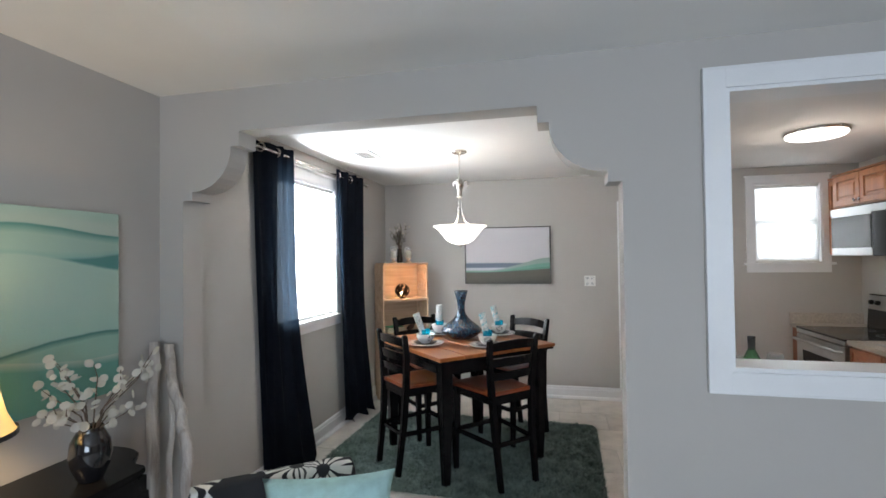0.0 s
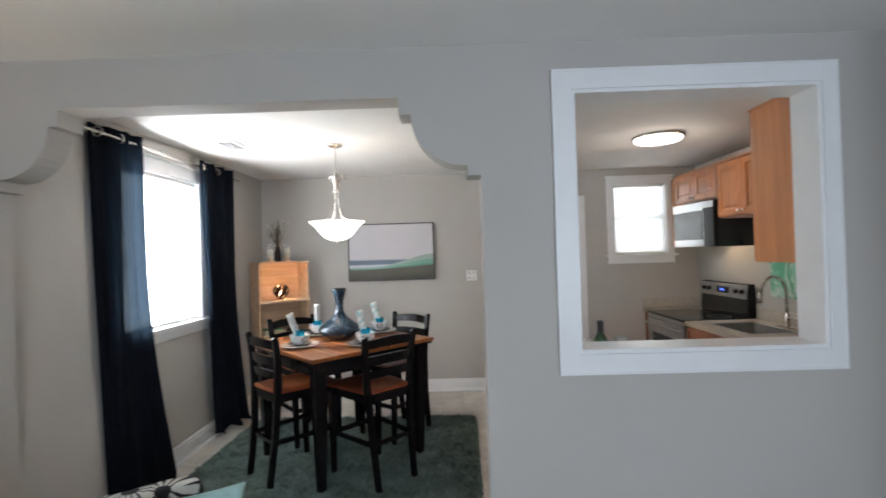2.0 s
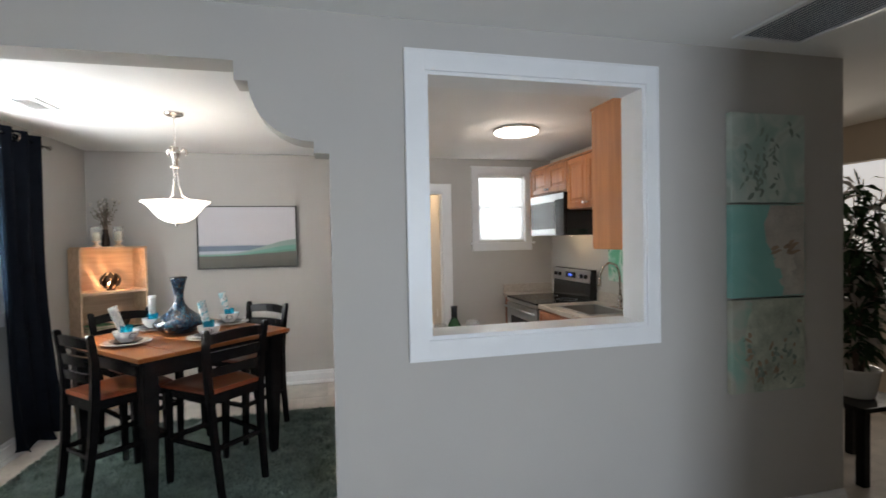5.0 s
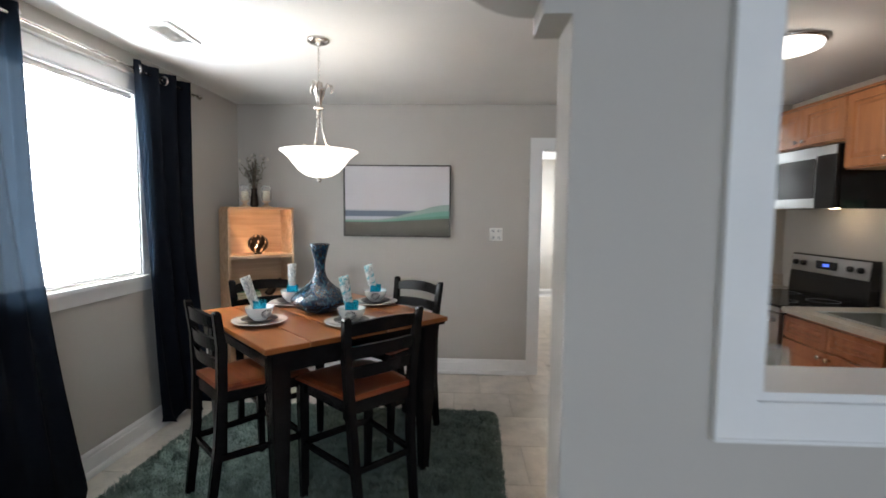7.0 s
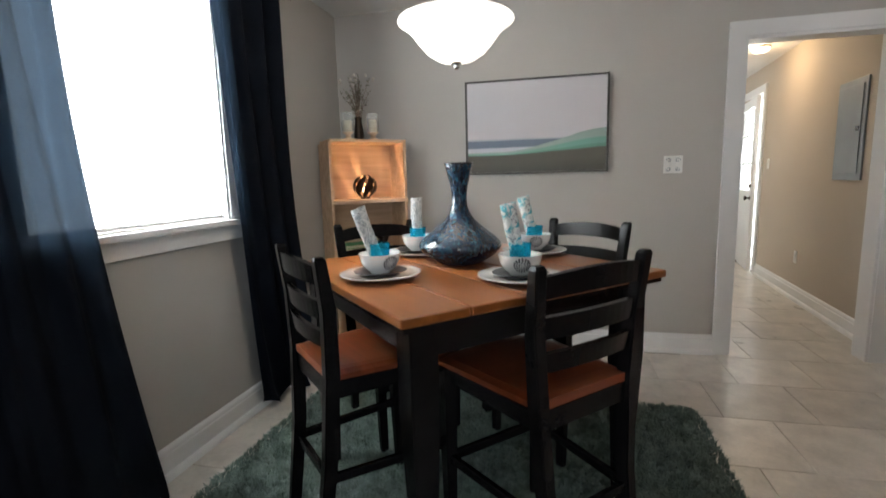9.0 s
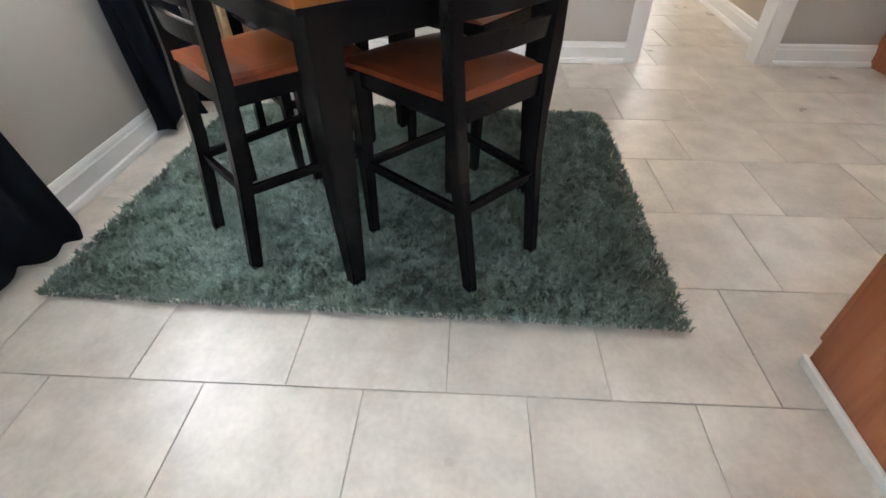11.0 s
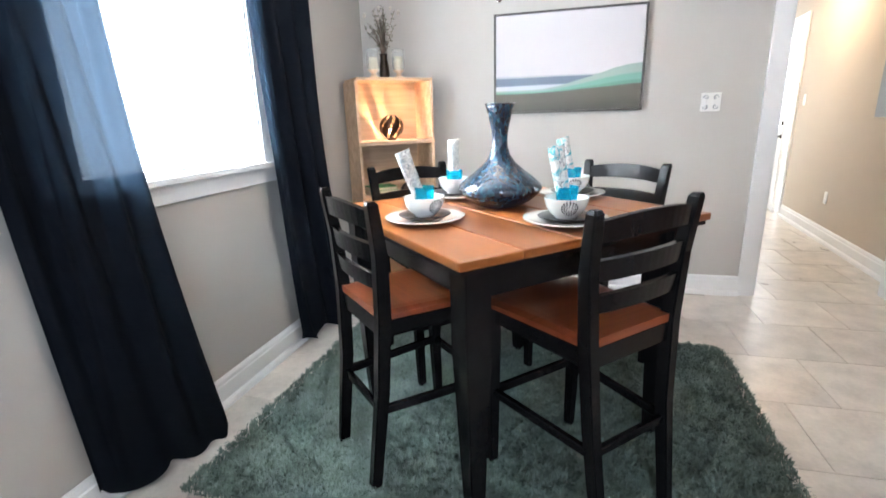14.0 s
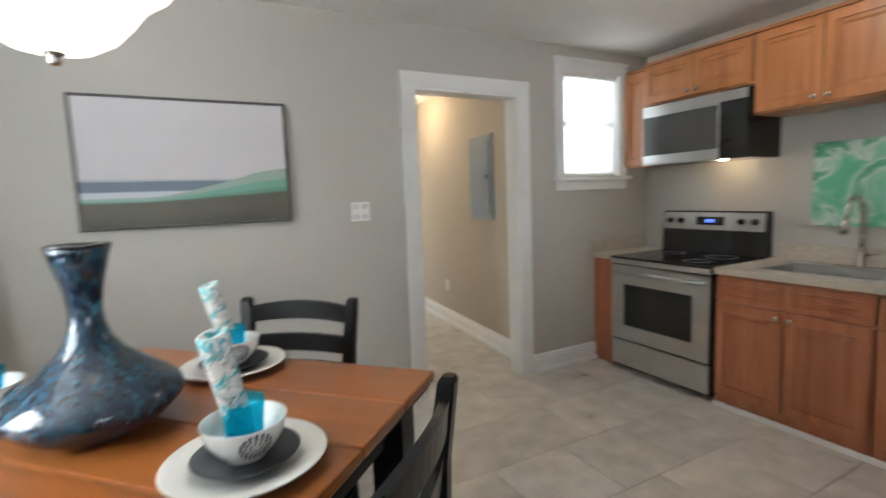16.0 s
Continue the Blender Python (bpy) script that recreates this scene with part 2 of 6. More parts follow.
def tile_material():
    m = mat("beige_stone_tile", (0.60, 0.556, 0.504), 0.3, vary=0.17, scale=7.0, fine=60, bump=0.0, rvary=0.06)
    n, l = m.node_tree.nodes, m.node_tree.links
    info, tc, off = n.new("ShaderNodeObjectInfo"), n.new("ShaderNodeTexCoord"), n.new("ShaderNodeVectorMath")
    off.operation = "ADD"
    mul = n.new("ShaderNodeMath")
    mul.operation, mul.inputs[1].default_value = "MULTIPLY", 37.0
    l.new(info.outputs["Random"], mul.inputs[0])
    l.new(tc.outputs["Object"], off.inputs[0]), l.new(mul.outputs[0], off.inputs[1])
    for k in [x for x in n if x.type == "TEX_NOISE"]:
        l.new(off.outputs[0], k.inputs["Vector"])
    hsv, mr = n.new("ShaderNodeHueSaturation"), n.new("ShaderNodeMapRange")
    mr.inputs[3].default_value, mr.inputs[4].default_value = 0.93, 1.07
    l.new(info.outputs["Random"], mr.inputs[0]), l.new(mr.outputs[0], hsv.inputs["Value"])
    r = [x for x in n if x.type == "VALTORGB"][0]
    l.new(r.outputs[0], hsv.inputs["Color"]), l.new(hsv.outputs[0], n["Principled BSDF"].inputs["Base Color"])
    return m


M_TILE = tile_material()


def field_material(name, stops, kind, rough=0.7, scale=1.0, distort=0.0, mode="LINEAR", wave=0.0, detail=5):
    """A painted picture: colour bands over a local axis or a noise field."""
    m = mat(name, (0.5, 0.5, 0.5), rough, bump=0.15, fine=150)
    n, l = m.node_tree.nodes, m.node_tree.links
    tc, ns, sep = n.new("ShaderNodeTexCoord"), n.new("ShaderNodeTexNoise"), n.new("ShaderNodeSeparateXYZ")
    ns.inputs["Scale"].default_value, ns.inputs["Detail"].default_value, ns.inputs["Distortion"].default_value = scale, detail, distort
    l.new(tc.outputs["Object"], ns.inputs["Vector"]), l.new(tc.outputs["Object"], sep.inputs[0])
    r = n.new("ShaderNodeValToRGB")
    ramp_set(r, stops, mode)
    if kind == "noise":
        l.new(ns.outputs[0], r.inputs[0])
    else:
        a = n.new("ShaderNodeMath")
        a.operation = "MULTIPLY_ADD"
        l.new(ns.outputs[0], a.inputs[0])
        a.inputs[1].default_value = wave
        l.new(sep.outputs[2], a.inputs[2])
        last = a
        l.new(last.outputs[0], r.inputs[0])
    l.new(r.outputs[0], n["Principled BSDF"].inputs["Base Color"])
    return m


# ---- builders ----
def put(name, bm, material, parent=None, label="", smooth=False):
    me = bpy.data.meshes.new(name)
    bmesh.ops.recalc_face_normals(bm, faces=bm.faces)
    bm.to_mesh(me)
    bm.free()
    if smooth:
        me.polygons.foreach_set("use_smooth", [True] * len(me.polygons))
    me.materials.append(material)
    o = new(name, me)
    o.parent = parent
    if label:
        o["label"] = label
    return o


def part(name, bm, material, parent, label="", smooth=False):
    return put(name, bm, material, parent, label, smooth)


def thing(name, label, category, m=None, group=""):
    e = new(name)
    e.empty_display_size = 0.1
    if m is not None:
        e.matrix_world = m
    return tagged(e, label, category, group)


def box(x0, x1, y0, y1, z0, z1, bev=0.0, seg=2, bm=None):
    b = bmesh.new()
    bmesh.ops.create_cube(b, size=1.0)
    for v in b.verts:
        v.co = ((x0 + x1) / 2 + v.co.x * (x1 - x0), (y0 + y1) / 2 + v.co.y * (y1 - y0), (z0 + z1) / 2 + v.co.z * (z1 - z0))
    if bev:
        bmesh.ops.bevel(b, geom=b.edges[:], offset=bev, segments=seg, affect="EDGES", profile=0.6)
    return merge(bm, b) if bm else b


def merge(bm, b):
    me = bpy.data.meshes.new("join")
    b.to_mesh(me)
    b.free()
    bm.from_mesh(me)
    bpy.data.meshes.remove(me)
    return bm


def boxes(rows, bev=0.0):
    bm = bmesh.new()
    for r in rows:
        box(*r, bev=bev, bm=bm)
    return bm


def lathe(profile, seg=40, centre=(0, 0)):
    """Turn a list of (radius, height) about z."""
    bm = bmesh.new()
    rings = []
    for r, z in profile:
        if r < 1e-5:
            rings.append([bm.verts.new((centre[0], centre[1], z))])
        else:
            rings.append([bm.verts.new((centre[0] + r * math.cos(2 * math.pi * k / seg), centre[1] + r * math.sin(2 * math.pi * k / seg), z)) for k in range(seg)])
    for a, b in zip(rings, rings[1:]):
        for k in range(seg):
            q = [a[k % len(a)], a[(k + 1) % len(a)], b[(k + 1) % len(b)], b[k % len(b)]]
            q = list(dict.fromkeys(q))
            if len(q) > 2:
                bm.faces.new(q)
    return bm


def tube(points, radius, seg=10, bm=None):
    """A round rod along points; radius is a number or one for each point."""
    bm = bm or bmesh.new()
    pts = [Vector(p) for p in points]
    rs = radius if isinstance(radius, (list, tuple)) else [radius] * len(pts)
    rings = []
    up = None
    for i, p in enumerate(pts):
        d = (pts[min(i + 1, len(pts) - 1)] - pts[max(i - 1, 0)]).normalized()
        if up is None:
            up = d.orthogonal().normalized()
        up = (up - d * up.dot(d)).normalized()
        s = d.cross(up)
        rings.append([bm.verts.new(p + (up * math.cos(2 * math.pi * k / seg) + s * math.sin(2 * math.pi * k / seg)) * rs[i]) for k in range(seg)])
    for a, b in zip(rings, rings[1:]):
        for k in range(seg):
            bm.faces.new((a[k], a[(k + 1) % seg], b[(k + 1) % seg], b[k]))
    bm.faces.new(rings[0]), bm.faces.new(rings[-1])
    return bm


def prism(poly, y0, y1):
    """An outline in x and z, given thickness from y0 to y1."""
    bm = bmesh.new()
    f = bm.faces.new([bm.verts.new((x, y0, z)) for x, z in poly])
    g = bmesh.ops.extrude_face_region(bm, geom=[f])
    for v in g["geom"]:
        if isinstance(v, bmesh.types.BMVert):
            v.co.y = y1
    return bm


def sweep(sections, bev=0.0):
    """A bar through rectangles (centre, half width along x, half depth along y), bottom to top."""
    bm = bmesh.new()
    rings = []
    for (x, y, z), hx, hy in sections:
        rings.append([bm.verts.new((x + sx * hx, y + sy * hy, z)) for sx, sy in ((-1, -1), (1, -1), (1, 1), (-1, 1))])
    for a, b in zip(rings, rings[1:]):
        for k in range(4):
            bm.faces.new((a[k], a[(k + 1) % 4], b[(k + 1) % 4], b[k]))
    bm.faces.new(rings[0]), bm.faces.new(rings[-1])
    if bev:
        bmesh.ops.bevel(bm, geom=[e for e in bm.edges if abs((e.verts[0].co - e.verts[1].co).normalized().z) > 0.5], offset=bev, segments=2, affect="EDGES")
    return bm


def structure(name, bm, material, label="", category="wall", smooth=False):
    return tagged(put(name, bm, material, None, label, smooth), label, category, kind="structure")


# ---- the large structure ----
X0, XL, XK, YP, YPB, YB, ZC = -1.46, -1.51, 3.40, 2.18, 2.32, 5.48, 2.42
structure("wall_west", boxes([(XL - 0.15, XL, -2.6, YP, -0.02, ZC), (X0 - 0.15, X0, YPB, 3.16, -0.02, ZC), (X0 - 0.15, X0, 4.12, YB + 0.12, -0.02, ZC), (X0 - 0.15, X0, 3.16, 4.12, -0.02, 1.055), (X0 - 0.15, X0, 3.16, 4.12, 2.185, ZC)]),
          M_WALL, "greige painted wall with a tall window opening", "wall")
structure("wall_north", boxes([(X0, 1.265, YB, YB + 0.12, -0.02, ZC), (1.265, 2.075, YB, YB + 0.12, 2.04, ZC), (2.075, 2.478, YB, YB + 0.12, -0.02, ZC), (3.078, XK, YB, YB + 0.12, -0.02, ZC),
                              (2.478, 3.078, YB, YB + 0.12, -0.02, 1.465), (2.478, 3.078, YB, YB + 0.12, 2.255, ZC)]), M_WALL, "greige painted wall with a cased doorway and a small window", "wall")
structure("wall_kitchen_east", boxes([(XK, XK + 0.12, YPB, YB + 0.12, -0.02, ZC)]), M_WALL, "greige painted kitchen wall behind the range", "wall")


def corbel(side, edge, head):
    """Stepped and rounded corner of the archway, from the jamb up to the header."""
    w = abs(head - edge)
    k = w / 0.347
    pts = [(0, 1.86), (0.058, 1.86), (0.058, 1.905)]
    for a in range(0, 91, 9):
        pts.append((0.065 + 0.232 * math.sin(radians(a)), 1.905 + 0.225 * (1 - math.cos(radians(a)))))
    pts += [(0.30, 2.13), (0.347, 2.13), (0.347, 2.205)]
    return [(edge + side * x * k, z) for x, z in pts]


right = corbel(-1, 0.80, 0.453)
left = corbel(1, -1.365, -1.03)
arch = [(-1.365, ZC), (0.80, ZC)] + right + left[::-1]
pw = prism(arch, YP, YPB)
for r in [(XL - 0.1, -1.365, YP, YPB, -0.02, ZC), (0.80, 1.19, YP, YPB, -0.02, ZC), (1.19, 2.24, YP, YPB, -0.02, 1.085), (1.19, 2.24, YP, YPB, 2.21, ZC), (2.24, 3.45, YP, YPB, -0.02, ZC)]:
    box(*r, bm=pw)
structure("wall_partition", pw, M_WALL, "greige partition wall with a stepped, scooped archway and a kitchen pass-through", "wall")
structure("wall_passage", boxes([(2.365, 5.3, 1.13, 1.25, -0.02, ZC)]), M_WALL, "pale greige wall along the side passage", "wall")
structure("wall_south", boxes([(XL - 0.15, 0.3, -2.72, -2.6, -0.02, ZC), (2.4, 5.3, -2.72, -2.6, -0.02, ZC), (0.3, 2.4, -2.72, -2.6, -0.02, 0.8), (0.3, 2.4, -2.72, -2.6, 2.2, ZC)]), M_WALL, "greige front wall with a wide window opening", "wall")
structure("wall_east", boxes([(5.2, 5.3, -2.6, 2.65, -0.02, ZC), (5.2, 5.3, 3.55, 5.6, -0.02, ZC), (5.2, 5.3, 2.65, 3.55, -0.02, 0.9), (5.2, 5.3, 2.65, 3.55, 2.1, ZC)]), M_HALL, "beige wall with a window opening at the far end of the passage", "wall")
structure("wall_passage_north", boxes([(3.52, 5.2, 3.9, 4.0, -0.02, ZC)]), M_HALL, "beige wall behind the potted plant", "wall")
# hall beyond the doorway
hall = bmesh.new()


def slab(bm, a, b, t, z0, z1):
    """An upright slab from plan point a to b, t thick to the right of the way."""
    d = (Vector(b) - Vector(a)).normalized()
    s = Vector((d.y, -d.x)) * t
    vs = []
    for z in (z0, z1):
        for p in (Vector(a), Vector(b), Vector(b) + s, Vector(a) + s):
            vs.append(bm.verts.new((p.x, p.y, z)))
    for q in ((0, 1, 2, 3), (4, 5, 6, 7), (0, 1, 5, 4), (1, 2, 6, 5), (2, 3, 7, 6), (3, 0, 4, 7)):
        bm.faces.new([vs[k] for k in q])
    return bm


def hw(y):
    return 2.235 + 0.087 * (y - 5.6)


slab(hall, (hw(5.6), 5.6), (hw(8.44), 8.44), 0.14, -0.02, ZC)
slab(hall, (hw(8.44), 8.44), (hw(9.5), 9.5), 0.14, 2.12, ZC)
slab(hall, (hw(9.5), 9.5), (hw(10.4), 10.4), 0.14, -0.02, ZC)
structure("wall_hall_east", hall, M_HALL, "beige hall wall with an exterior door opening", "wall")
structure("wall_hall_west", boxes([(0.95, 1.05, YB + 0.12, 10.4, -0.02, ZC), (0.95, 2.8, 9.7, 9.8, -0.02, ZC)]), M_WALL, "greige hall wall", "wall")
structure("ceiling", boxes([(X0 - 0.15, 5.3, -2.7, YB + 0.12, ZC, ZC + 0.1), (0.95, 2.9, YB + 0.12, 10.5, ZC, ZC + 0.1)]), M_CEIL, "white matte painted ceiling", "ceiling")
floor = structure("floor", boxes([(X0 - 0.15, 5.3, -2.7, YB + 0.06, -0.03, -0.004), (0.95, 2.9, YB + 0.06, 10.5, -0.03, -0.004)]), M_GROUT, "beige stone-look floor tiles with grey grout", "floor")


structure("ground", boxes([(-150, 150, -150, 150, -0.75, -0.6)]), mat("dry_lawn", (0.16, 0.17, 0.09), 0.95, vary=0.3, scale=0.5, fine=8), "flat dry lawn round the house", "ground")


# ---- trim ----
def base_run(a, b, h=0.132):
    """Tall baseboard with a stepped top and a quarter-round shoe, from plan point a to b; the room lies to the left."""
    a, b = Vector(a), Vector(b)
    d = (b - a).normalized()
    s = Vector((-d.y, d.x))
    prof = [(0, 0), (0.044, 0), (0.043, 0.012), (0.035, 0.026), (0.022, 0.03), (0.022, h - 0.032), (0.016, h - 0.028), (0.015, h - 0.012), (0.007, h), (0, h)]
    bm = bmesh.new()
    r = [[bm.verts.new(((p + s * x).x, (p + s * x).y, z)) for x, z in prof] for p in (a, b)]
    n = len(prof)
    for k in range(n):
        bm.faces.new((r[0][k], r[0][(k + 1) % n], r[1][(k + 1) % n], r[1][k]))
    bm.faces.new(r[0]), bm.faces.new(r[1])
    return bm


runs = [((2.62, 9.7), (1.05, 9.7)), ((1.05, 9.7), (1.05, 5.6)), ((X0, YB), (X0, YPB)), ((1.175, YB), (X0 + 0.03, YB)), ((2.80, YB), (2.165, YB)), ((XL, YP), (XL, -2.6)), ((3.45, YP), (0.80, YP)), ((hw(5.6), 5.6), (hw(8.33), 8.33)), ((2.365, 1.25), (5.2, 1.25))]
for a, b in runs:
    structure("baseboard", base_run(a, b), M_TRIM, "white stepped baseboard with quarter-round shoe", "baseboard")


def casing_bar(name, x0, x1, y0, y1, z0, z1, parent, label=""):
    return part(name, box(x0, x1, y0, y1, z0, z1, 0.0012), M_TRIM, parent, label)


dc = thing("door_1", "white painted wooden casing round the open hall doorway", "doorway")
dc["kind"] = "structure"
for nm, r in (("jamb_casing", (1.175, 1.265, YB - 0.02, YB, 0, 2.13)), ("jamb_casing", (2.075, 2.165, YB - 0.02, YB, 0, 2.13)), ("head_casing", (1.265, 2.075, YB - 0.02, YB, 2.04, 2.13)),
              ("jamb_lining", (1.265, 1.283, YB - 0.012, YB + 0.13, 0, 2.04)), ("jamb_lining", (2.057, 2.075, YB - 0.012, YB + 0.13, 0, 2.04)), ("head_lining", (1.283, 2.057, YB - 0.012, YB + 0.13, 2.02, 2.04))):
    casing_bar(nm, *r, dc)
pt = thing("window_1", "white painted moulded frame of the kitchen pass-through", "pass-through")
pt["kind"] = "structure"
for nm, r in (("side_casing", (1.106, 1.19, YP - 0.022, YP, 1.0, 2.294)), ("side_casing", (2.24, 2.305, YP - 0.022, YP, 1.0, 2.294)), ("head_casing", (1.19, 2.24, YP - 0.022, YP, 2.21, 2.294)), ("sill_casing", (1.19, 2.24, YP - 0.022, YP, 1.0, 1.085)),
              ("side_bead", (1.106, 1.114, YP - 0.026, YP - 0.021, 1.0, 2.294)), ("side_bead", (2.297, 2.305, YP - 0.026, YP - 0.021, 1.0, 2.294)), ("head_bead", (1.114, 2.297, YP - 0.026, YP - 0.021, 2.286, 2.294)), ("sill_bead", (1.114, 2.297, YP - 0.026, YP - 0.021, 1.0, 1.008)),
              ("side_lining", (1.19, 1.206, YP - 0.012, YPB + 0.012, 1.085, 2.21)), ("side_lining", (2.224, 2.24, YP - 0.012, YPB + 0.012, 1.085, 2.21)), ("head_lining", (1.206, 2.224, YP - 0.012, YPB + 0.012, 2.194, 2.21)), ("sill_board", (1.206, 2.224, YP - 0.012, YPB + 0.03, 1.085, 1.103))):
    casing_bar(nm, *r, pt)


def window(name, label, m, w, h, depth, pitch, tilt, c=0.09):
    """A sash window with casing, sill, apron, blind. Local: x along the wall, the room at -y, z from the sill up; wall face at y=0."""
    o = thing(name, label, "window", m)
    o["kind"] = "structure"
    for nm, r in (("side_casing", (-c, 0, -0.02, 0, -0.005, h + c)), ("side_casing", (w, w + c, -0.02, 0, -0.005, h + c)), ("head_casing", (0, w, -0.02, 0, h, h + c)), ("head_cap", (-c - 0.012, w + c + 0.012, -0.03, -0.0, h + c, h + c + 0.014)),
                  ("window_sill", (-c - 0.025, w + c + 0.025, -0.055, 0.07, -0.03, -0.005)), ("apron", (-c, w + c, -0.018, 0, -0.105, -0.03)),
                  ("side_lining", (0, 0.014, -0.012, depth, 0, h)), ("side_lining", (w - 0.014, w, -0.012, depth, 0, h)), ("head_lining", (0.014, w - 0.014, -0.012, depth, h - 0.014, h)), ("sill_lining", (0.014, w - 0.014, 0.07, depth, -0.02, 0.0))):
        casing_bar(nm, *r, o)
    f = 0.035
    for z0, z1, y in ((0.0, h / 2 + 0.02, depth - 0.05), (h / 2 - 0.02, h - 0.014, depth - 0.022)):
        s = part("sash", boxes([(0.014, 0.014 + f, y, y + 0.026, z0, z1), (w - 0.014 - f, w - 0.014, y, y + 0.026, z0, z1), (0.014 + f, w - 0.014 - f, y, y + 0.026, z0, z0 + f), (0.014 + f, w - 0.014 - f, y, y + 0.026, z1 - f, z1)]), M_TRIM, o)
        g = part("pane", box(0.014 + f, w - 0.014 - f, y + 0.011, y + 0.015, z0 + f, z1 - f), M_CLEAR, s)
        g.visible_shadow = False
    bl = thing("window_blind", "white horizontal slatted blind lowered over the window", "blind", m)
    part("headrail", box(0.016, w - 0.016, 0.012, 0.045, h - 0.045, h - 0.015, 0.003), M_PLASTIC, bl)
    part("bottom_rail", box(0.018, w - 0.018, 0.018, 0.042, 0.004, 0.02, 0.003), M_PLASTIC, bl)
    one = bmesh.new()
    hw2 = 0.0125
    ys = [(-1, -0.0), (-0.3, 0.0018), (0.3, 0.0018), (1, 0.0)]
    ca, sa = math.cos(radians(tilt)), math.sin(radians(tilt))
    ra = [[one.verts.new((x, (a * hw2) * ca - b * sa, (a * hw2) * sa + b * ca)) for a, b in ys] for x in (0.018, w - 0.018)]
    for k in range(3):
        one.faces.new((ra[0][k], ra[0][k + 1], ra[1][k + 1], ra[1][k]))
    z, first = 0.03, None
    while z < h - 0.05:
        if first is None:
            first = part("slat", one, M_BLIND, bl)
            so = first
        else:
            so = new("slat", first.data)
            so.parent = bl
        so.location = (0, 0.03, z)
        z += pitch
    for x in (w * 0.2, w * 0.8):
        part("ladder_cord", tube([(x, 0.03, 0.01), (x, 0.03, h - 0.03)], 0.0012, 5), M_PLASTIC, bl)
    return o


window("window_2", "white double-hung dining window with painted casing and sill", pose(X0, 3.16, 1.055, 0, 0, 90), 0.96, 1.13, 0.14, 0.0215, -64)
window("window_3", "small white double-hung kitchen window with painted casing", pose(2.478, YB, 1.465), 0.60, 0.79, 0.11, 0.0215, 58, 0.067)


# ---- dining room ----
def dining_table(m):
    o = thing("dining_table", "square counter-height table with cherry plank top and black legs", "table", m)
    n, w = 5, 1.015
    for k in range(n):
        x0 = -w / 2 + k * w / n
        # planks run along local y
        b = box(x0 + 0.0015, x0 + w / n - 0.0015, -w / 2, w / 2, 0.868, 0.894, 0.006)
        part("plank", b, M_TABLE, o)
    part("under_top", box(-w / 2 + 0.012, w / 2 - 0.012, -w / 2 + 0.012, w / 2 - 0.012, 0.852, 0.869), M_BLACK, o, "black stained underside board")
    i = 0.085
    for s in (-1, 1):
        part("apron", box(-w / 2 + i, w / 2 - i, s * (w / 2 - i) - 0.011, s * (w / 2 - i) + 0.011, 0.755, 0.853, 0.002), M_BLACK, o, "black stained apron")
        part("apron", box(s * (w / 2 - i) - 0.011, s * (w / 2 - i) + 0.011, -w / 2 + i + 0.012, w / 2 - i - 0.012, 0.755, 0.853, 0.002), M_BLACK, o, "black stained apron")
    for sx in (-1, 1):
        for sy in (-1, 1):
            c = w / 2 - 0.088
            part("leg", sweep([((sx * (c - 0.005), sy * (c - 0.005), 0.016), 0.024, 0.024), ((sx * c, sy * c, 0.6), 0.042, 0.042), ((sx * c, sy * c, 0.853), 0.042, 0.042)], 0.004), M_BLACK, o, "black tapered square leg")
    return o


TC = (-0.205, 3.79)
dining_table(pose(TC[0], TC[1], 0, 0, 0, 44.2))


def bar(a, b, half, tall):
    """A level wooden rail from a to b with eased edges; half its thickness, half its height."""
    a, b = Vector(a), Vector(b)
    d = (b - a).normalized()
    side = Vector((-d.y, d.x, 0)) * half
    e = 0.3
    ring = [(-1, -1 + e), (-1, 1 - e), (-1 + e, 1), (1 - e, 1), (1, 1 - e), (1, -1 + e), (1 - e, -1), (-1 + e, -1)]
    bm = bmesh.new()
    r = [[bm.verts.new(p + side * u + Vector((0, 0, tall * v))) for u, v in ring] for p in (a, b)]
    for k in range(8):
        bm.faces.new((r[0][k], r[0][(k + 1) % 8], r[1][(k + 1) % 8], r[1][k]))
    bm.faces.new(r[0]), bm.faces.new(r[1])
    return bm


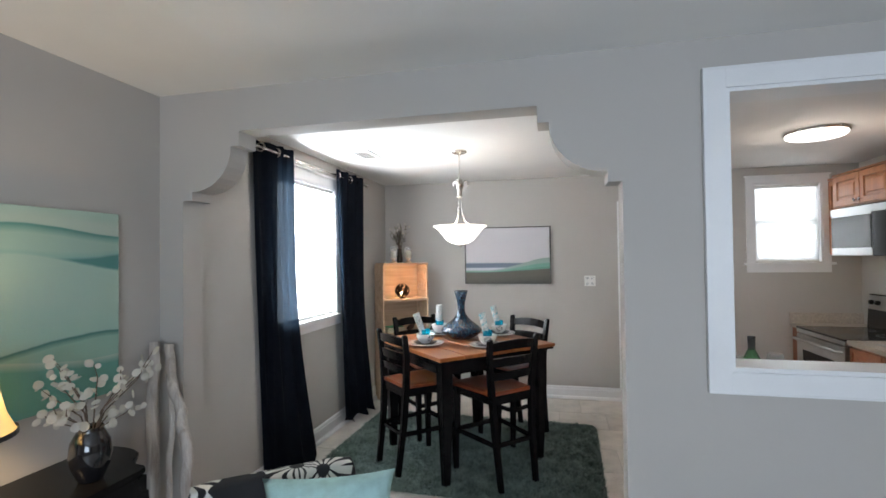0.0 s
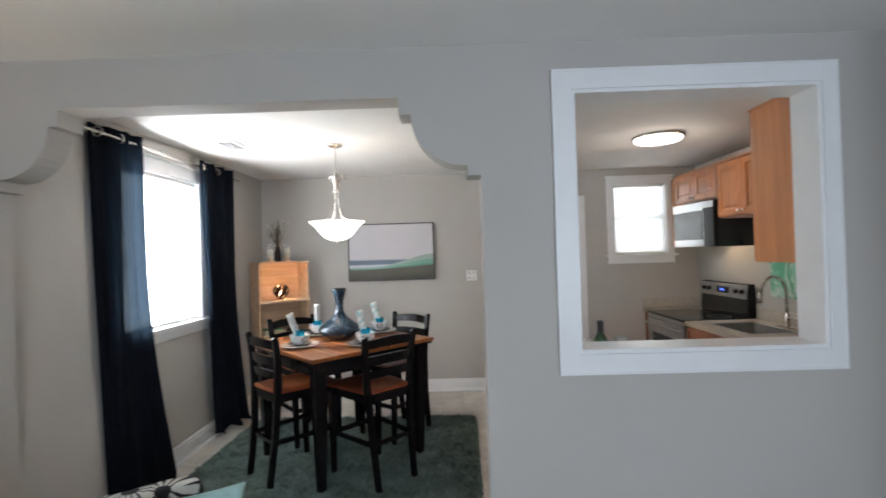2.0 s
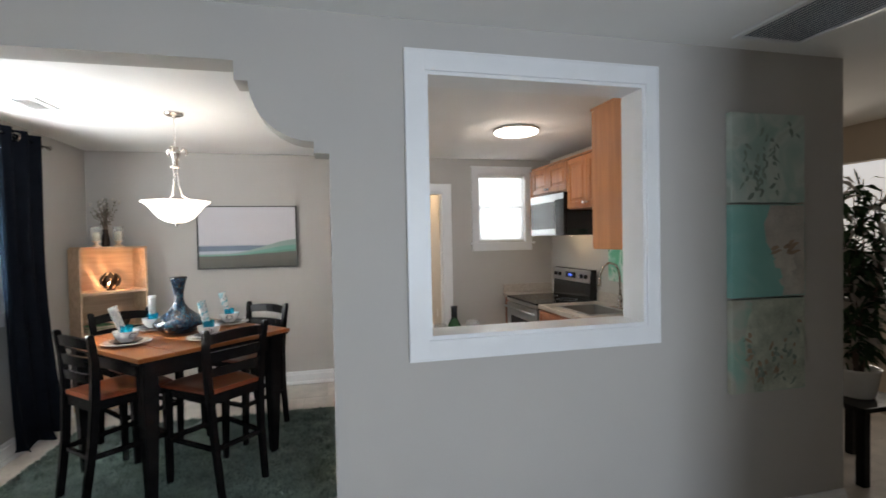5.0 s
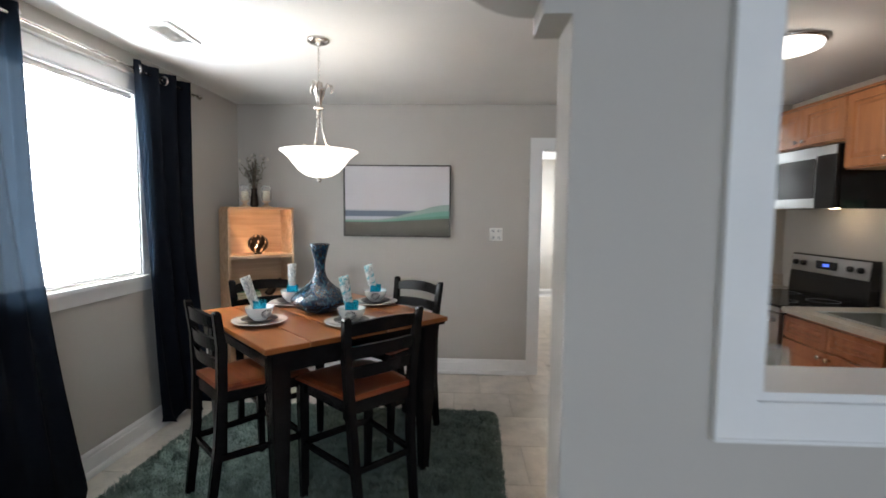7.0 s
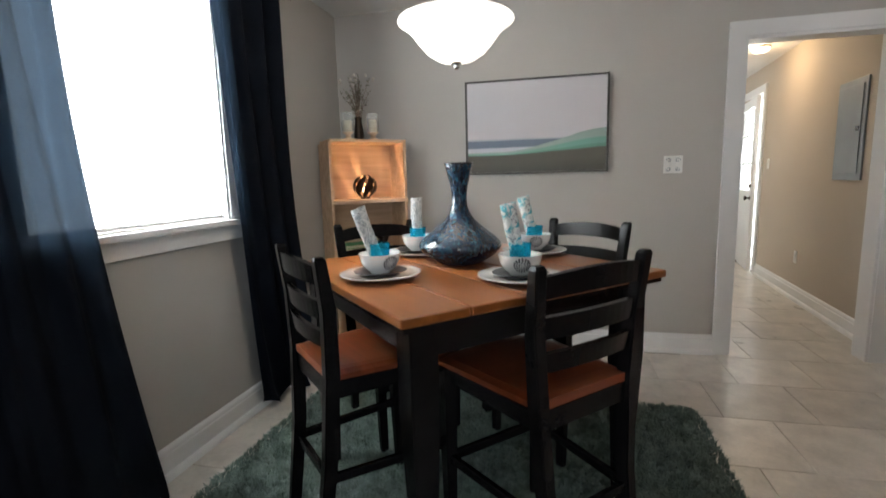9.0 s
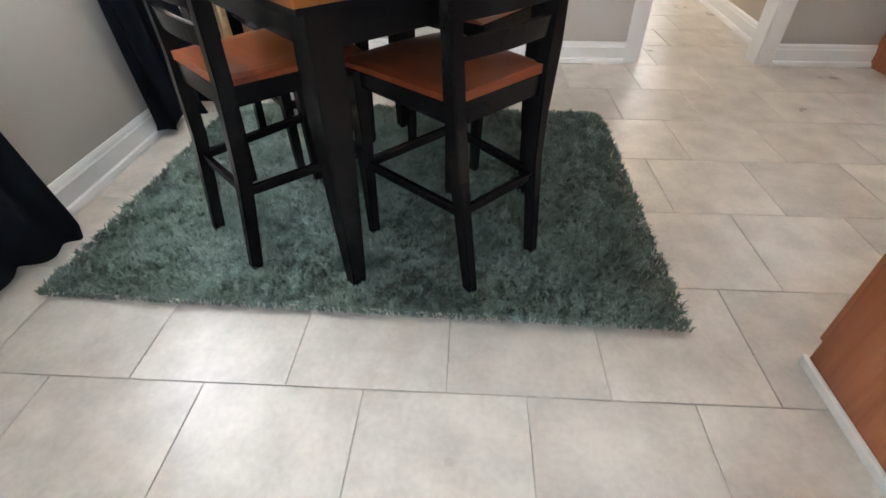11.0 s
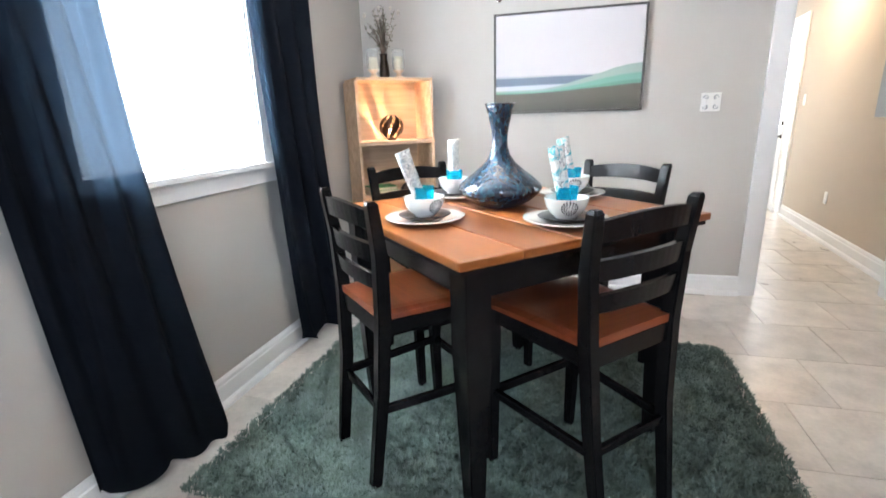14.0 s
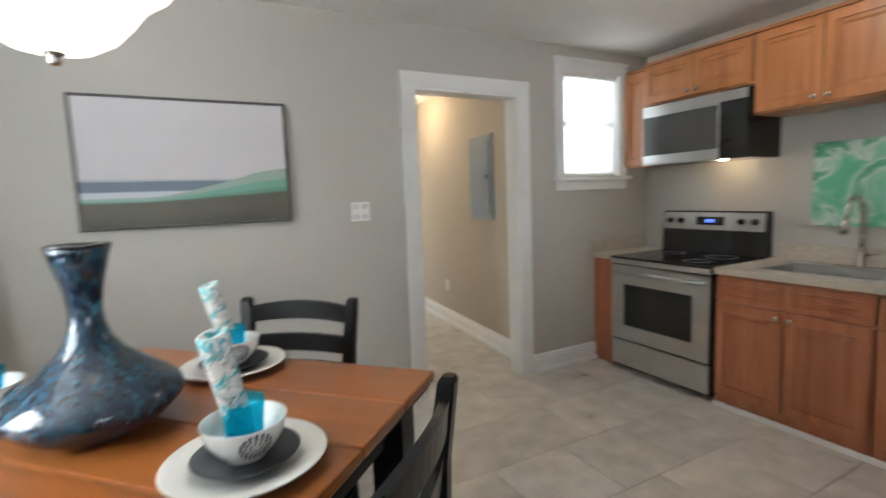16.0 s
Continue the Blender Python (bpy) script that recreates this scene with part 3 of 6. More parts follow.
def dining_chair():
    """Local: the sitter faces +y; rear feet on y=0."""
    o = thing("dining_chair", "black ladder-back counter chair with cherry wood seat", "chair", group="chairs round the table")
    for s in (-1, 1):
        part("rear_post", sweep([((s * 0.150, -0.014, 0.0), 0.017, 0.019), ((s * 0.160, 0.03, 0.35), 0.019, 0.022), ((s * 0.174, 0.045, 0.62), 0.020, 0.023), ((s * 0.191, 0.041, 0.82), 0.019, 0.021), ((s * 0.202, 0.020, 0.978), 0.018, 0.017), ((s * 0.203, 0.018, 0.988), 0.013, 0.012)], 0.004), M_BLACK, o)
        part("front_leg", sweep([((s * 0.192, 0.446, 0.0), 0.016, 0.016), ((s * 0.198, 0.438, 0.5), 0.022, 0.022), ((s * 0.198, 0.438, 0.60), 0.022, 0.022)], 0.003), M_BLACK, o)
        part("side_rail", bar((s * 0.174, 0.055, 0.577), (s * 0.190, 0.432, 0.577), 0.010, 0.029), M_BLACK, o)
        part("side_stretcher", bar((s * 0.161, 0.026, 0.285), (s * 0.194, 0.440, 0.285), 0.011, 0.015), M_BLACK, o)
    part("front_rail", box(-0.182, 0.182, 0.428, 0.45, 0.548, 0.606, 0.002), M_BLACK, o)
    part("rear_rail", box(-0.158, 0.158, 0.034, 0.058, 0.545, 0.606, 0.002), M_BLACK, o)
    part("rear_stretcher", bar((-0.158, 0.024, 0.285), (0.158, 0.024, 0.285), 0.011, 0.014), M_BLACK, o)
    part("front_stretcher", bar((-0.192, 0.441, 0.285), (0.192, 0.441, 0.285), 0.011, 0.016), M_BLACK, o)

    def slat(z0, z1, half, y, bow):
        bm = bmesh.new()
        rows = []
        for k in range(13):
            u = -1 + k / 6
            x = u * half
            yb = y - bow * (1 - u * u)
            crown = 0.018 * (1 - u * u) if z1 > 0.95 else 0.005 * (1 - u * u)
            rows.append([bm.verts.new(c) for c in ((x, yb - 0.009, z0 + crown * 0.6), (x, yb + 0.009, z0 + crown * 0.6), (x, yb + 0.009 - 0.006, z1 + crown), (x, yb - 0.009 - 0.006, z1 + crown))])
        for a, b in zip(rows, rows[1:]):
            for k in range(4):
                bm.faces.new((a[k], a[(k + 1) % 4], b[(k + 1) % 4], b[k]))
        bm.faces.new(rows[0]), bm.faces.new(rows[-1])
        return bm

    part("top_rail", slat(0.900, 0.956, 0.195, 0.031, 0.03), M_BLACK, o, "bowed top rail")
    part("back_slat", slat(0.795, 0.853, 0.186, 0.042, 0.025), M_BLACK, o)
    part("back_slat", slat(0.706, 0.757, 0.178, 0.046, 0.022), M_BLACK, o)
    # saddle seat, wider at the front
    bm = bmesh.new()
    nx, ny = 14, 14
    for top in (True, False):
        g = []
        for j in range(ny + 1):
            v = j / ny
            for i in range(nx + 1):
                u = -1 + 2 * i / nx
                half = 0.180 + 0.040 * v
                edge = 0.012 * (abs(u) ** 8) + 0.01 * (v ** 10)
                dip = 0.010 * (1 - u * u) * (1 - (2 * v - 0.9) ** 2)
                z = 0.634 - dip - edge if top else 0.606
                g.append(bm.verts.new((u * half, 0.035 + 0.435 * v + 0.012 * v * (1 - u * u), z)))
        for j in range(ny):
            for i in range(nx):
                a = j * (nx + 1) + i
                bm.faces.new((g[a], g[a + 1], g[a + nx + 2], g[a + nx + 1]))
        if top:
            gt = g
    ring = [i for i in range(nx + 1)] + [j * (nx + 1) + nx for j in range(1, ny + 1)] + [ny * (nx + 1) + i for i in range(nx - 1, -1, -1)] + [j * (nx + 1) for j in range(ny - 1, 0, -1)]
    for a, b in zip(ring, ring[1:] + ring[:1]):
        bm.faces.new((gt[a], gt[b], g[b], g[a]))
    part("seat", bm, M_SEAT, o, "cherry-stained saddle seat", smooth=False)
    return o


def facing(x, y, d):
    """Chair pose on the rug: rear feet midway at (x, y), the sitter looking along the plan angle d."""
    return pose(x, y, 0.024, 0, 0, d - 90)


chair = dining_chair()
chair.matrix_world = facing(0.254, 3.298, 135.5)
copy_thing(chair, facing(-0.668, 3.37, 46.4))
copy_thing(chair, facing(0.30, 4.41, -129.0))
copy_thing(chair, facing(-0.78, 4.36, -45.0))


# rug
def shag_rug():
    o = thing("shag_rug", "dusty green shaggy rectangular rug under the table", "rug", pose(-0.19, 3.835, 0, 0, 0, -1.4))
    m = mat("green_shag_pile", (0.144, 0.192, 0.167), 0.95, vary=0.28, scale=5, fine=60, bump=0.0)
    n, l = m.node_tree.nodes, m.node_tree.links
    geo, hsv, mr = n.new("ShaderNodeNewGeometry"), n.new("ShaderNodeHueSaturation"), n.new("ShaderNodeMapRange")
    mr.inputs[3].default_value, mr.inputs[4].default_value = 0.84, 1.22
    l.new(geo.outputs["Random Per Island"], mr.inputs[0]), l.new(mr.outputs[0], hsv.inputs["Value"])
    r = [x for x in n if x.type == "VALTORGB"][0]
    l.new(r.outputs[0], hsv.inputs["Color"]), l.new(hsv.outputs[0], n["Principled BSDF"].inputs["Base Color"])
    W, H = 2.05, 1.54
    bk = box(-W / 2 + 0.035, W / 2 - 0.035, -H / 2 + 0.035, H / 2 - 0.035, 0.001, 0.012)
    part("backing", bk, m, o, "woven rug backing")
    rg = np.random.default_rng(4)
    N = 120000
    px, py = rg.uniform(-W / 2, W / 2, N), rg.uniform(-H / 2, H / 2, N)
    # the two far corners are softly rounded
    ex, ey = np.maximum(np.abs(px) - (W / 2 - 0.09), 0), np.maximum(np.abs(py) - (H / 2 - 0.09), 0)
    keep = (np.hypot(ex, ey) < 0.09) | (py < 0)
    px, py = px[keep], py[keep]
    N = len(px)
    clump = np.sin(px * 23 + 3 * np.sin(py * 17)) + np.sin(py * 29 + 2.5 * np.sin(px * 13))
    cells = rg.uniform(-math.pi, math.pi, (90, 70))
    ci, cj = ((px + W / 2) / 0.026 + 0.4 * clump).astype(int) % 90, ((py + H / 2) / 0.026 + 0.4 * clump).astype(int) % 70
    ang = cells[ci, cj] + rg.normal(0, 0.8, N)
    lean = rg.uniform(0.008, 0.024, N)
    hgt = rg.uniform(0.012, 0.024, N) * (1 + 0.2 * np.sin(px * 31) * np.sin(py * 27))
    wd = rg.uniform(0.0013, 0.0025, N)
    dx, dy = np.cos(ang), np.sin(ang)
    base = np.stack([px, py, np.full(N, 0.012)], 1)
    side = np.stack([-dy, dx, np.zeros(N)], 1) * wd[:, None]
    mid = base + np.stack([dx * lean * 0.4, dy * lean * 0.4, hgt * 0.8], 1)
    tip = base + np.stack([dx * lean, dy * lean, hgt], 1)
    v = np.stack([base - side, base + side, mid + side, mid - side, tip], 1).reshape(-1, 3)
    k = np.arange(N) * 5
    quads = np.stack([k, k + 1, k + 2, k + 3], 1).tolist()
    tris = np.stack([k + 3, k + 2, k + 4], 1).tolist()
    me = bpy.data.meshes.new("shag")
    me.from_pydata(v.tolist(), [], quads + tris)
    me.materials.append(m)
    p = new("shag", me)
    p.parent = o
    tagged(p, "long tufted green pile", kind="stuff")
    return o


shag_rug()


# place settings
M_NAPKIN = field_material("floral_napkin_cloth", [(0.0, (0.75, 0.74, 0.70)), (0.40, (0.75, 0.74, 0.70)), (0.425, (0.05, 0.06, 0.07)), (0.455, (0.72, 0.71, 0.68)), (0.51, (0.72, 0.71, 0.68)), (0.53, (0.05, 0.06, 0.07)), (0.57, (0.70, 0.70, 0.67)), (0.62, (0.10, 0.16, 0.18)), (0.66, (0.7, 0.7, 0.67))], "noise", 0.9, 34, 1.8)
M_NAPKIN2 = field_material("teal_floral_napkin_cloth", [(0.0, (0.75, 0.74, 0.70)), (0.41, (0.75, 0.74, 0.70)), (0.43, (0.08, 0.10, 0.11)), (0.455, (0.72, 0.71, 0.68)), (0.52, (0.75, 0.74, 0.70)), (0.55, (0.07, 0.38, 0.43)), (0.61, (0.08, 0.42, 0.47)), (0.63, (0.72, 0.71, 0.68)), (0.68, (0.12, 0.12, 0.13))], "noise", 0.9, 26, 1.4)


def place_setting(x, y, tilt, way, napkin, turn):
    z = 0.896
    m = pose(x, y, z, 0, 0, turn)
    pl = thing("dinner_plate", "white round dinner plate on the table", "plate", m, "place settings")
    part("body", lathe([(0, 0.004), (0.05, 0.003), (0.085, 0.003), (0.095, 0.006), (0.134, 0.016), (0.137, 0.019), (0.134, 0.020), (0.098, 0.011), (0.088, 0.008), (0, 0.008)], 48), M_PLATE, pl, smooth=True)
    sc = thing("salad_plate", "small charcoal patterned plate stacked on the dinner plate", "plate", m @ pose(0, 0, 0.0085), "place settings")
    part("body", lathe([(0, 0.003), (0.055, 0.002), (0.062, 0.004), (0.088, 0.015), (0.09, 0.017), (0.088, 0.018), (0.063, 0.009), (0, 0.007)], 40), M_DARKPL, sc, smooth=True)
    bw = thing("soup_bowl", "white glazed bowl with a black flower medallion", "bowl", m @ pose(0, 0, 0.0165), "place settings")
    prof = [(0, 0.004), (0.026, 0.003), (0.03, 0.0), (0.034, 0.001), (0.036, 0.007), (0.052, 0.02), (0.065, 0.042), (0.0705, 0.066), (0.0715, 0.068), (0.069, 0.068), (0.0625, 0.043), (0.05, 0.024), (0, 0.01)]
    part("body", lathe(prof, 44), M_PLATE, bw, smooth=True)
    med = bmesh.new()
    for ring, cnt in ((0.010, 7), (0.018, 12), (0.025, 16)):
        for k in range(cnt):
            a = 2 * math.pi * k / cnt
            u, w = ring * math.cos(a), ring * math.sin(a) * 0.85
            th = u / 0.066
            zz = 0.039 + w
            rr = np.interp(zz, [0.007, 0.02, 0.042, 0.066], [0.036, 0.052, 0.065, 0.0705]) + 0.0008
            d = 0.0034 * (0.6 + ring / 0.03)
            vs = []
            for du, dw in ((-1, 0), (0, -1), (1, 0), (0, 1)):
                t2 = (u + du * d * 0.75) / 0.066
                z2 = zz + dw * d
                r2 = np.interp(z2, [0.007, 0.02, 0.042, 0.066], [0.036, 0.052, 0.065, 0.0705]) + 0.0009
                vs.append(med.verts.new((r2 * math.sin(t2), -r2 * math.cos(t2), z2)))
            med.faces.new(vs)
    part("flower_medallion", med, M_DARKPL, bw, "black petal medallion")
    tb = thing("tumbler", "teal glass tumbler standing in the bowl", "glass", m @ pose(0, 0, 0.0275), "place settings")
    part("body", lathe([(0, 0.0), (0.025, 0.0), (0.028, 0.004), (0.036, 0.088), (0.0365, 0.09), (0.035, 0.09), (0.0265, 0.008), (0, 0.007)], 28), M_TEAL, tb, smooth=True)
    nk = thing("rolled_napkin", "rolled floral cloth napkin stood in the tumbler", "napkin", pose(x, y, z + 0.042) @ pose(0, 0, 0, 0, tilt, way), "place settings")
    bm = bmesh.new()
    L, R, rows = 0.205, 0.0255, []
    for j in range(9):
        t = j / 8
        rows.append([bm.verts.new((R * (1 + 0.06 * math.sin(5 * t + a)) * (0.8 + 0.2 * t) * math.cos(a) + 0.012 * t * t, R * (0.8 + 0.2 * t) * math.sin(a), L * t)) for a in [2 * math.pi * q / 18 for q in range(18)]])
    for a, b in zip(rows, rows[1:]):
        for q in range(18):
            bm.faces.new((a[q], a[(q + 1) % 18], b[(q + 1) % 18], b[q]))
    bm.faces.new(rows[0])
    inner = [bm.verts.new(Vector((0.012, 0, L)) + (v.co - Vector((0.012, 0, L))) * 0.78 - Vector((0, 0, 0.0))) for v in rows[-1]]
    deep = [bm.verts.new(Vector((0.012, 0, L - 0.02)) + (v.co - Vector((0.012, 0, L))) * 0.95) for v in inner]
    for q in range(18):
        bm.faces.new((rows[-1][q], rows[-1][(q + 1) % 18], inner[(q + 1) % 18], inner[q]))
        bm.faces.new((inner[q], inner[(q + 1) % 18], deep[(q + 1) % 18], deep[q]))
    bm.faces.new(deep)
    part("cloth", bm, napkin, nk, smooth=True)


place_setting(-0.437, 3.535, -22, 12, M_NAPKIN, 55)
place_setting(0.03, 3.55, -14, 20, M_NAPKIN2, 10)
place_setting(0.05, 4.10, -16, 5, M_NAPKIN2, 10)
place_setting(-0.45, 4.04, -3, 0, M_NAPKIN, 60)


# mosaic vase
def mosaic():
    m = mat("blue_mosaic_glass", (0.03, 0.06, 0.11), 0.17, bump=0.0, coat=0.25)
    n, l = m.node_tree.nodes, m.node_tree.links
    tc, v, r, mp = n.new("ShaderNodeTexCoord"), n.new("ShaderNodeTexVoronoi"), n.new("ShaderNodeValToRGB"), n.new("ShaderNodeMapping")
    mp.inputs["Scale"].default_value = (1, 1, 0.42)
    l.new(tc.outputs["Object"], mp.inputs[0])
    v.inputs["Scale"].default_value = 115
    l.new(mp.outputs[0], v.inputs["Vector"])
    ramp_set(r, [(0.0, (0.005, 0.014, 0.030)), (0.5, (0.007, 0.022, 0.046)), (0.82, (0.011, 0.038, 0.070)), (0.97, (0.022, 0.085, 0.125))])
    sep = n.new("ShaderNodeSeparateColor")
    l.new(v.outputs["Color"], sep.inputs[0]), l.new(sep.outputs[0], r.inputs[0])
    p = n["Principled BSDF"]
    l.new(r.outputs[0], p.inputs["Base Color"])
    e = n.new("ShaderNodeTexVoronoi")
    e.feature = "DISTANCE_TO_EDGE"
    e.inputs["Scale"].default_value = 115
    l.new(mp.outputs[0], e.inputs["Vector"])
    mr = n.new("ShaderNodeMapRange")
    mr.inputs[2].default_value = 0.06
    l.new(e.outputs["Distance"], mr.inputs[0])
    bp = n.new("ShaderNodeBump")
    bp.inputs["Strength"].default_value, bp.inputs["Distance"].default_value = 0.3, 0.003
    l.new(mr.outputs[0], bp.inputs["Height"]), l.new(bp.outputs[0], p.inputs["Normal"])
    return m


vz = thing("mosaic_vase", "dark blue mosaic glass vase with wide base and flared neck", "vase", pose(-0.226, 3.865, 0.895))
part("body", lathe([(0, 0), (0.085, 0.0), (0.092, 0.004), (0.13, 0.028), (0.155, 0.052), (0.163, 0.066), (0.158, 0.082), (0.135, 0.105), (0.095, 0.135), (0.06, 0.165), (0.04, 0.195), (0.031, 0.225), (0.029, 0.255), (0.033, 0.29), (0.042, 0.33), (0.052, 0.368), (0.055, 0.38), (0.0505, 0.38), (0.039, 0.335), (0.026, 0.26), (0.027, 0.22), (0, 0.16)], 56), mosaic(), vz, smooth=True)
part("rim", lathe([(0.0505, 0.379), (0.0555, 0.379), (0.0572, 0.3825), (0.0555, 0.386), (0.0505, 0.386), (0.0488, 0.3825), (0.0505, 0.379)], 56), M_BKVASE, vz, "dark glazed rim", smooth=True)


# pendant lamp
pd = thing("pendant_lamp", "brushed nickel pendant lamp with lit frosted glass bowl", "lamp", pose(-0.232, 3.895, 0))
part("canopy", lathe([(0, ZC), (0.062, ZC), (0.062, ZC - 0.012), (0.045, ZC - 0.022), (0.012, ZC - 0.026), (0.012, ZC - 0.034), (0, ZC - 0.034)], 32), M_NICKEL, pd, smooth=True)
links = bmesh.new()
zz = 2.175
for k in range(11):
    a = math.pi / 2 * (k % 2)
    c = Vector((0, 0, zz + 0.0105 + k * 0.0195))
    tube([c + Vector((0.006 * math.sin(t) * math.cos(a), 0.006 * math.sin(t) * math.sin(a), 0.0135 * math.cos(t))) for t in [2 * math.pi * q / 12 for q in range(13)]], 0.0016, 6, links)
part("chain", links, M_NICKEL, pd, "fine nickel chain", smooth=True)
part("cord", tube([(0.004, 0, 2.16), (0.006, 0.003, 2.27), (0.003, 0, ZC - 0.03)], 0.002, 6), M_PLASTIC, pd, "clear lamp cord")
part("crown", lathe([(0, 2.185), (0.02, 2.185), (0.024, 2.178), (0.021, 2.165), (0.03, 2.15), (0.034, 2.142), (0.028, 2.134), (0.019, 2.10), (0.015, 2.06), (0.015, 2.04), (0, 2.04)], 24), M_NICKEL, pd, smooth=True)
part("collar", lathe([(0, 2.05), (0.03, 2.05), (0.032, 2.044), (0.03, 2.037), (0, 2.037)], 24), M_NICKEL, pd, smooth=True)
for k in range(3):
    a = 2 * math.pi * k / 3 + 0.4
    ca, sa = math.cos(a), math.sin(a)
    part("arm", tube([(r * ca, r * sa, z) for r, z in ((0.012, 2.15), (0.016, 2.08), (0.014, 2.0), (0.02, 1.92), (0.04, 1.845), (0.10, 1.812), (0.17, 1.808), (0.195, 1.816), (0.20, 1.80))], 0.0055, 8), M_NICKEL, pd, smooth=True)
    part("scroll", tube([(r * ca, r * sa, z) for r, z in ((0.02, 2.09), (0.03, 2.15), (0.05, 2.178), (0.068, 2.17), (0.074, 2.148), (0.066, 2.132))], [0.005, 0.008, 0.009, 0.009, 0.008, 0.005], 8), M_NICKEL, pd, smooth=True)
part("glass_bowl", lathe([(0.0, 1.655), (0.03, 1.656), (0.07, 1.665), (0.11, 1.69), (0.145, 1.73), (0.17, 1.765), (0.20, 1.79), (0.218, 1.802), (0.216, 1.806), (0.197, 1.795), (0.165, 1.77), (0.14, 1.735), (0.105, 1.697), (0.07, 1.672), (0, 1.662)], 56), M_SHADE, pd, "lit frosted white glass bowl", smooth=True).visible_shadow = False
part("finial", lathe([(0, 1.659), (0.02, 1.657), (0.02, 1.652), (0.008, 1.648), (0.012, 1.64), (0.009, 1.632), (0, 1.629)], 20), M_NICKEL, pd, smooth=True)


# curtains
RX = -1.39


def curtain_panel(name, y0, y1, y0b, y1b, zt, zb, seed, flare, pull=0.0):
    """A grommet panel: pleats along y, hung from the rod, gathered wider or narrower at the floor."""
    o = thing(name, "floor-length navy blue grommet curtain hanging from the rod", "curtain", group="window curtains")
    bm = bmesh.new()
    nu, nv = 90, 40
    rows = []
    rg = random.Random(seed)
    ph = [rg.uniform(0, 6) for _ in range(4)]
    for j in range(nv + 1):
        t = j / nv
        z = zt + (zb - zt) * t
        row = []
        for i in range(nu + 1):
            u = i / nu
            a, b = y0 + (y0b - y0) * t ** 1.5, y1 + (y1b - y1) * t ** 1.5
            y = a + (b - a) * u + 0.012 * math.sin(9 * u + ph[0] + 2 * t) * t
            amp = 0.030 * (1 - 0.45 * t) + 0.008 * math.sin(3 * u + ph[1])
            x = RX + amp * math.sin(2 * math.pi * 3.5 * u + 0.5 * math.sin(3 * t + ph[2])) + flare * t ** 3 * (0.1 + 0.9 * u) + 0.006 * math.sin(17 * u + 7 * t + ph[3])
            puddle = max(0.0, t - 0.97) / 0.03
            x = max(x - pull * (1 - u) ** 2, X0 + (0.064 if 3.03 < y < 4.25 else 0.026))
            row.append(bm.verts.new((x + 0.03 * puddle * math.sin(14 * u + ph[1]), y, z + 0.035 * puddle * math.sin(8 * u + ph[0]) ** 2)))
        rows.append(row)
    for a, b in zip(rows, rows[1:]):
        for i in range(nu):
            bm.faces.new((a[i], a[i + 1], b[i + 1], b[i]))
    part("cloth", bm, M_NAVY, o, smooth=True)
    for k in range(9):
        u = (k + 0.5) / 9
        if k % 4:
            continue
        y = y0 + (y1 - y0) * u
        part("grommet", tube([(RX + 0.028 * math.cos(q), y, 2.305 + 0.028 * math.sin(q)) for q in [2 * math.pi * w / 20 for w in range(21)]], 0.0065, 8), M_NICKEL, o, "steel grommet ring", smooth=True)
    return o


curtain_panel("curtain", 2.87, 3.29, 2.985, 3.40, 2.36, 0.012, 3, 0.13, 0.06)
curtain_panel("curtain", 4.02, 4.60, 4.20, 4.66, 2.36, 0.012, 8, 0.08)
rod = thing("curtain_rod", "slim brushed steel curtain rod with wall brackets", "curtain rod")
part("pole", tube([(RX, 2.76, 2.305), (RX, 4.72, 2.305)], 0.0085, 12), M_NICKEL, rod, smooth=True)
for y in (2.76, 4.72):
    s = 1 if y > 3 else -1
    part("finial", tube([(RX, y, 2.305), (RX, y + s * 0.012, 2.305), (RX, y + s * 0.03, 2.305), (RX, y + s * 0.045, 2.305)], [0.010, 0.02, 0.02, 0.006], 14), M_NICKEL, rod, smooth=True)
    part("bracket", tube([(X0, y - s * 0.06, 2.29), (RX - 0.035, y - s * 0.06, 2.288), (RX, y - s * 0.06, 2.293)], 0.006, 8), M_NICKEL, rod, smooth=True)


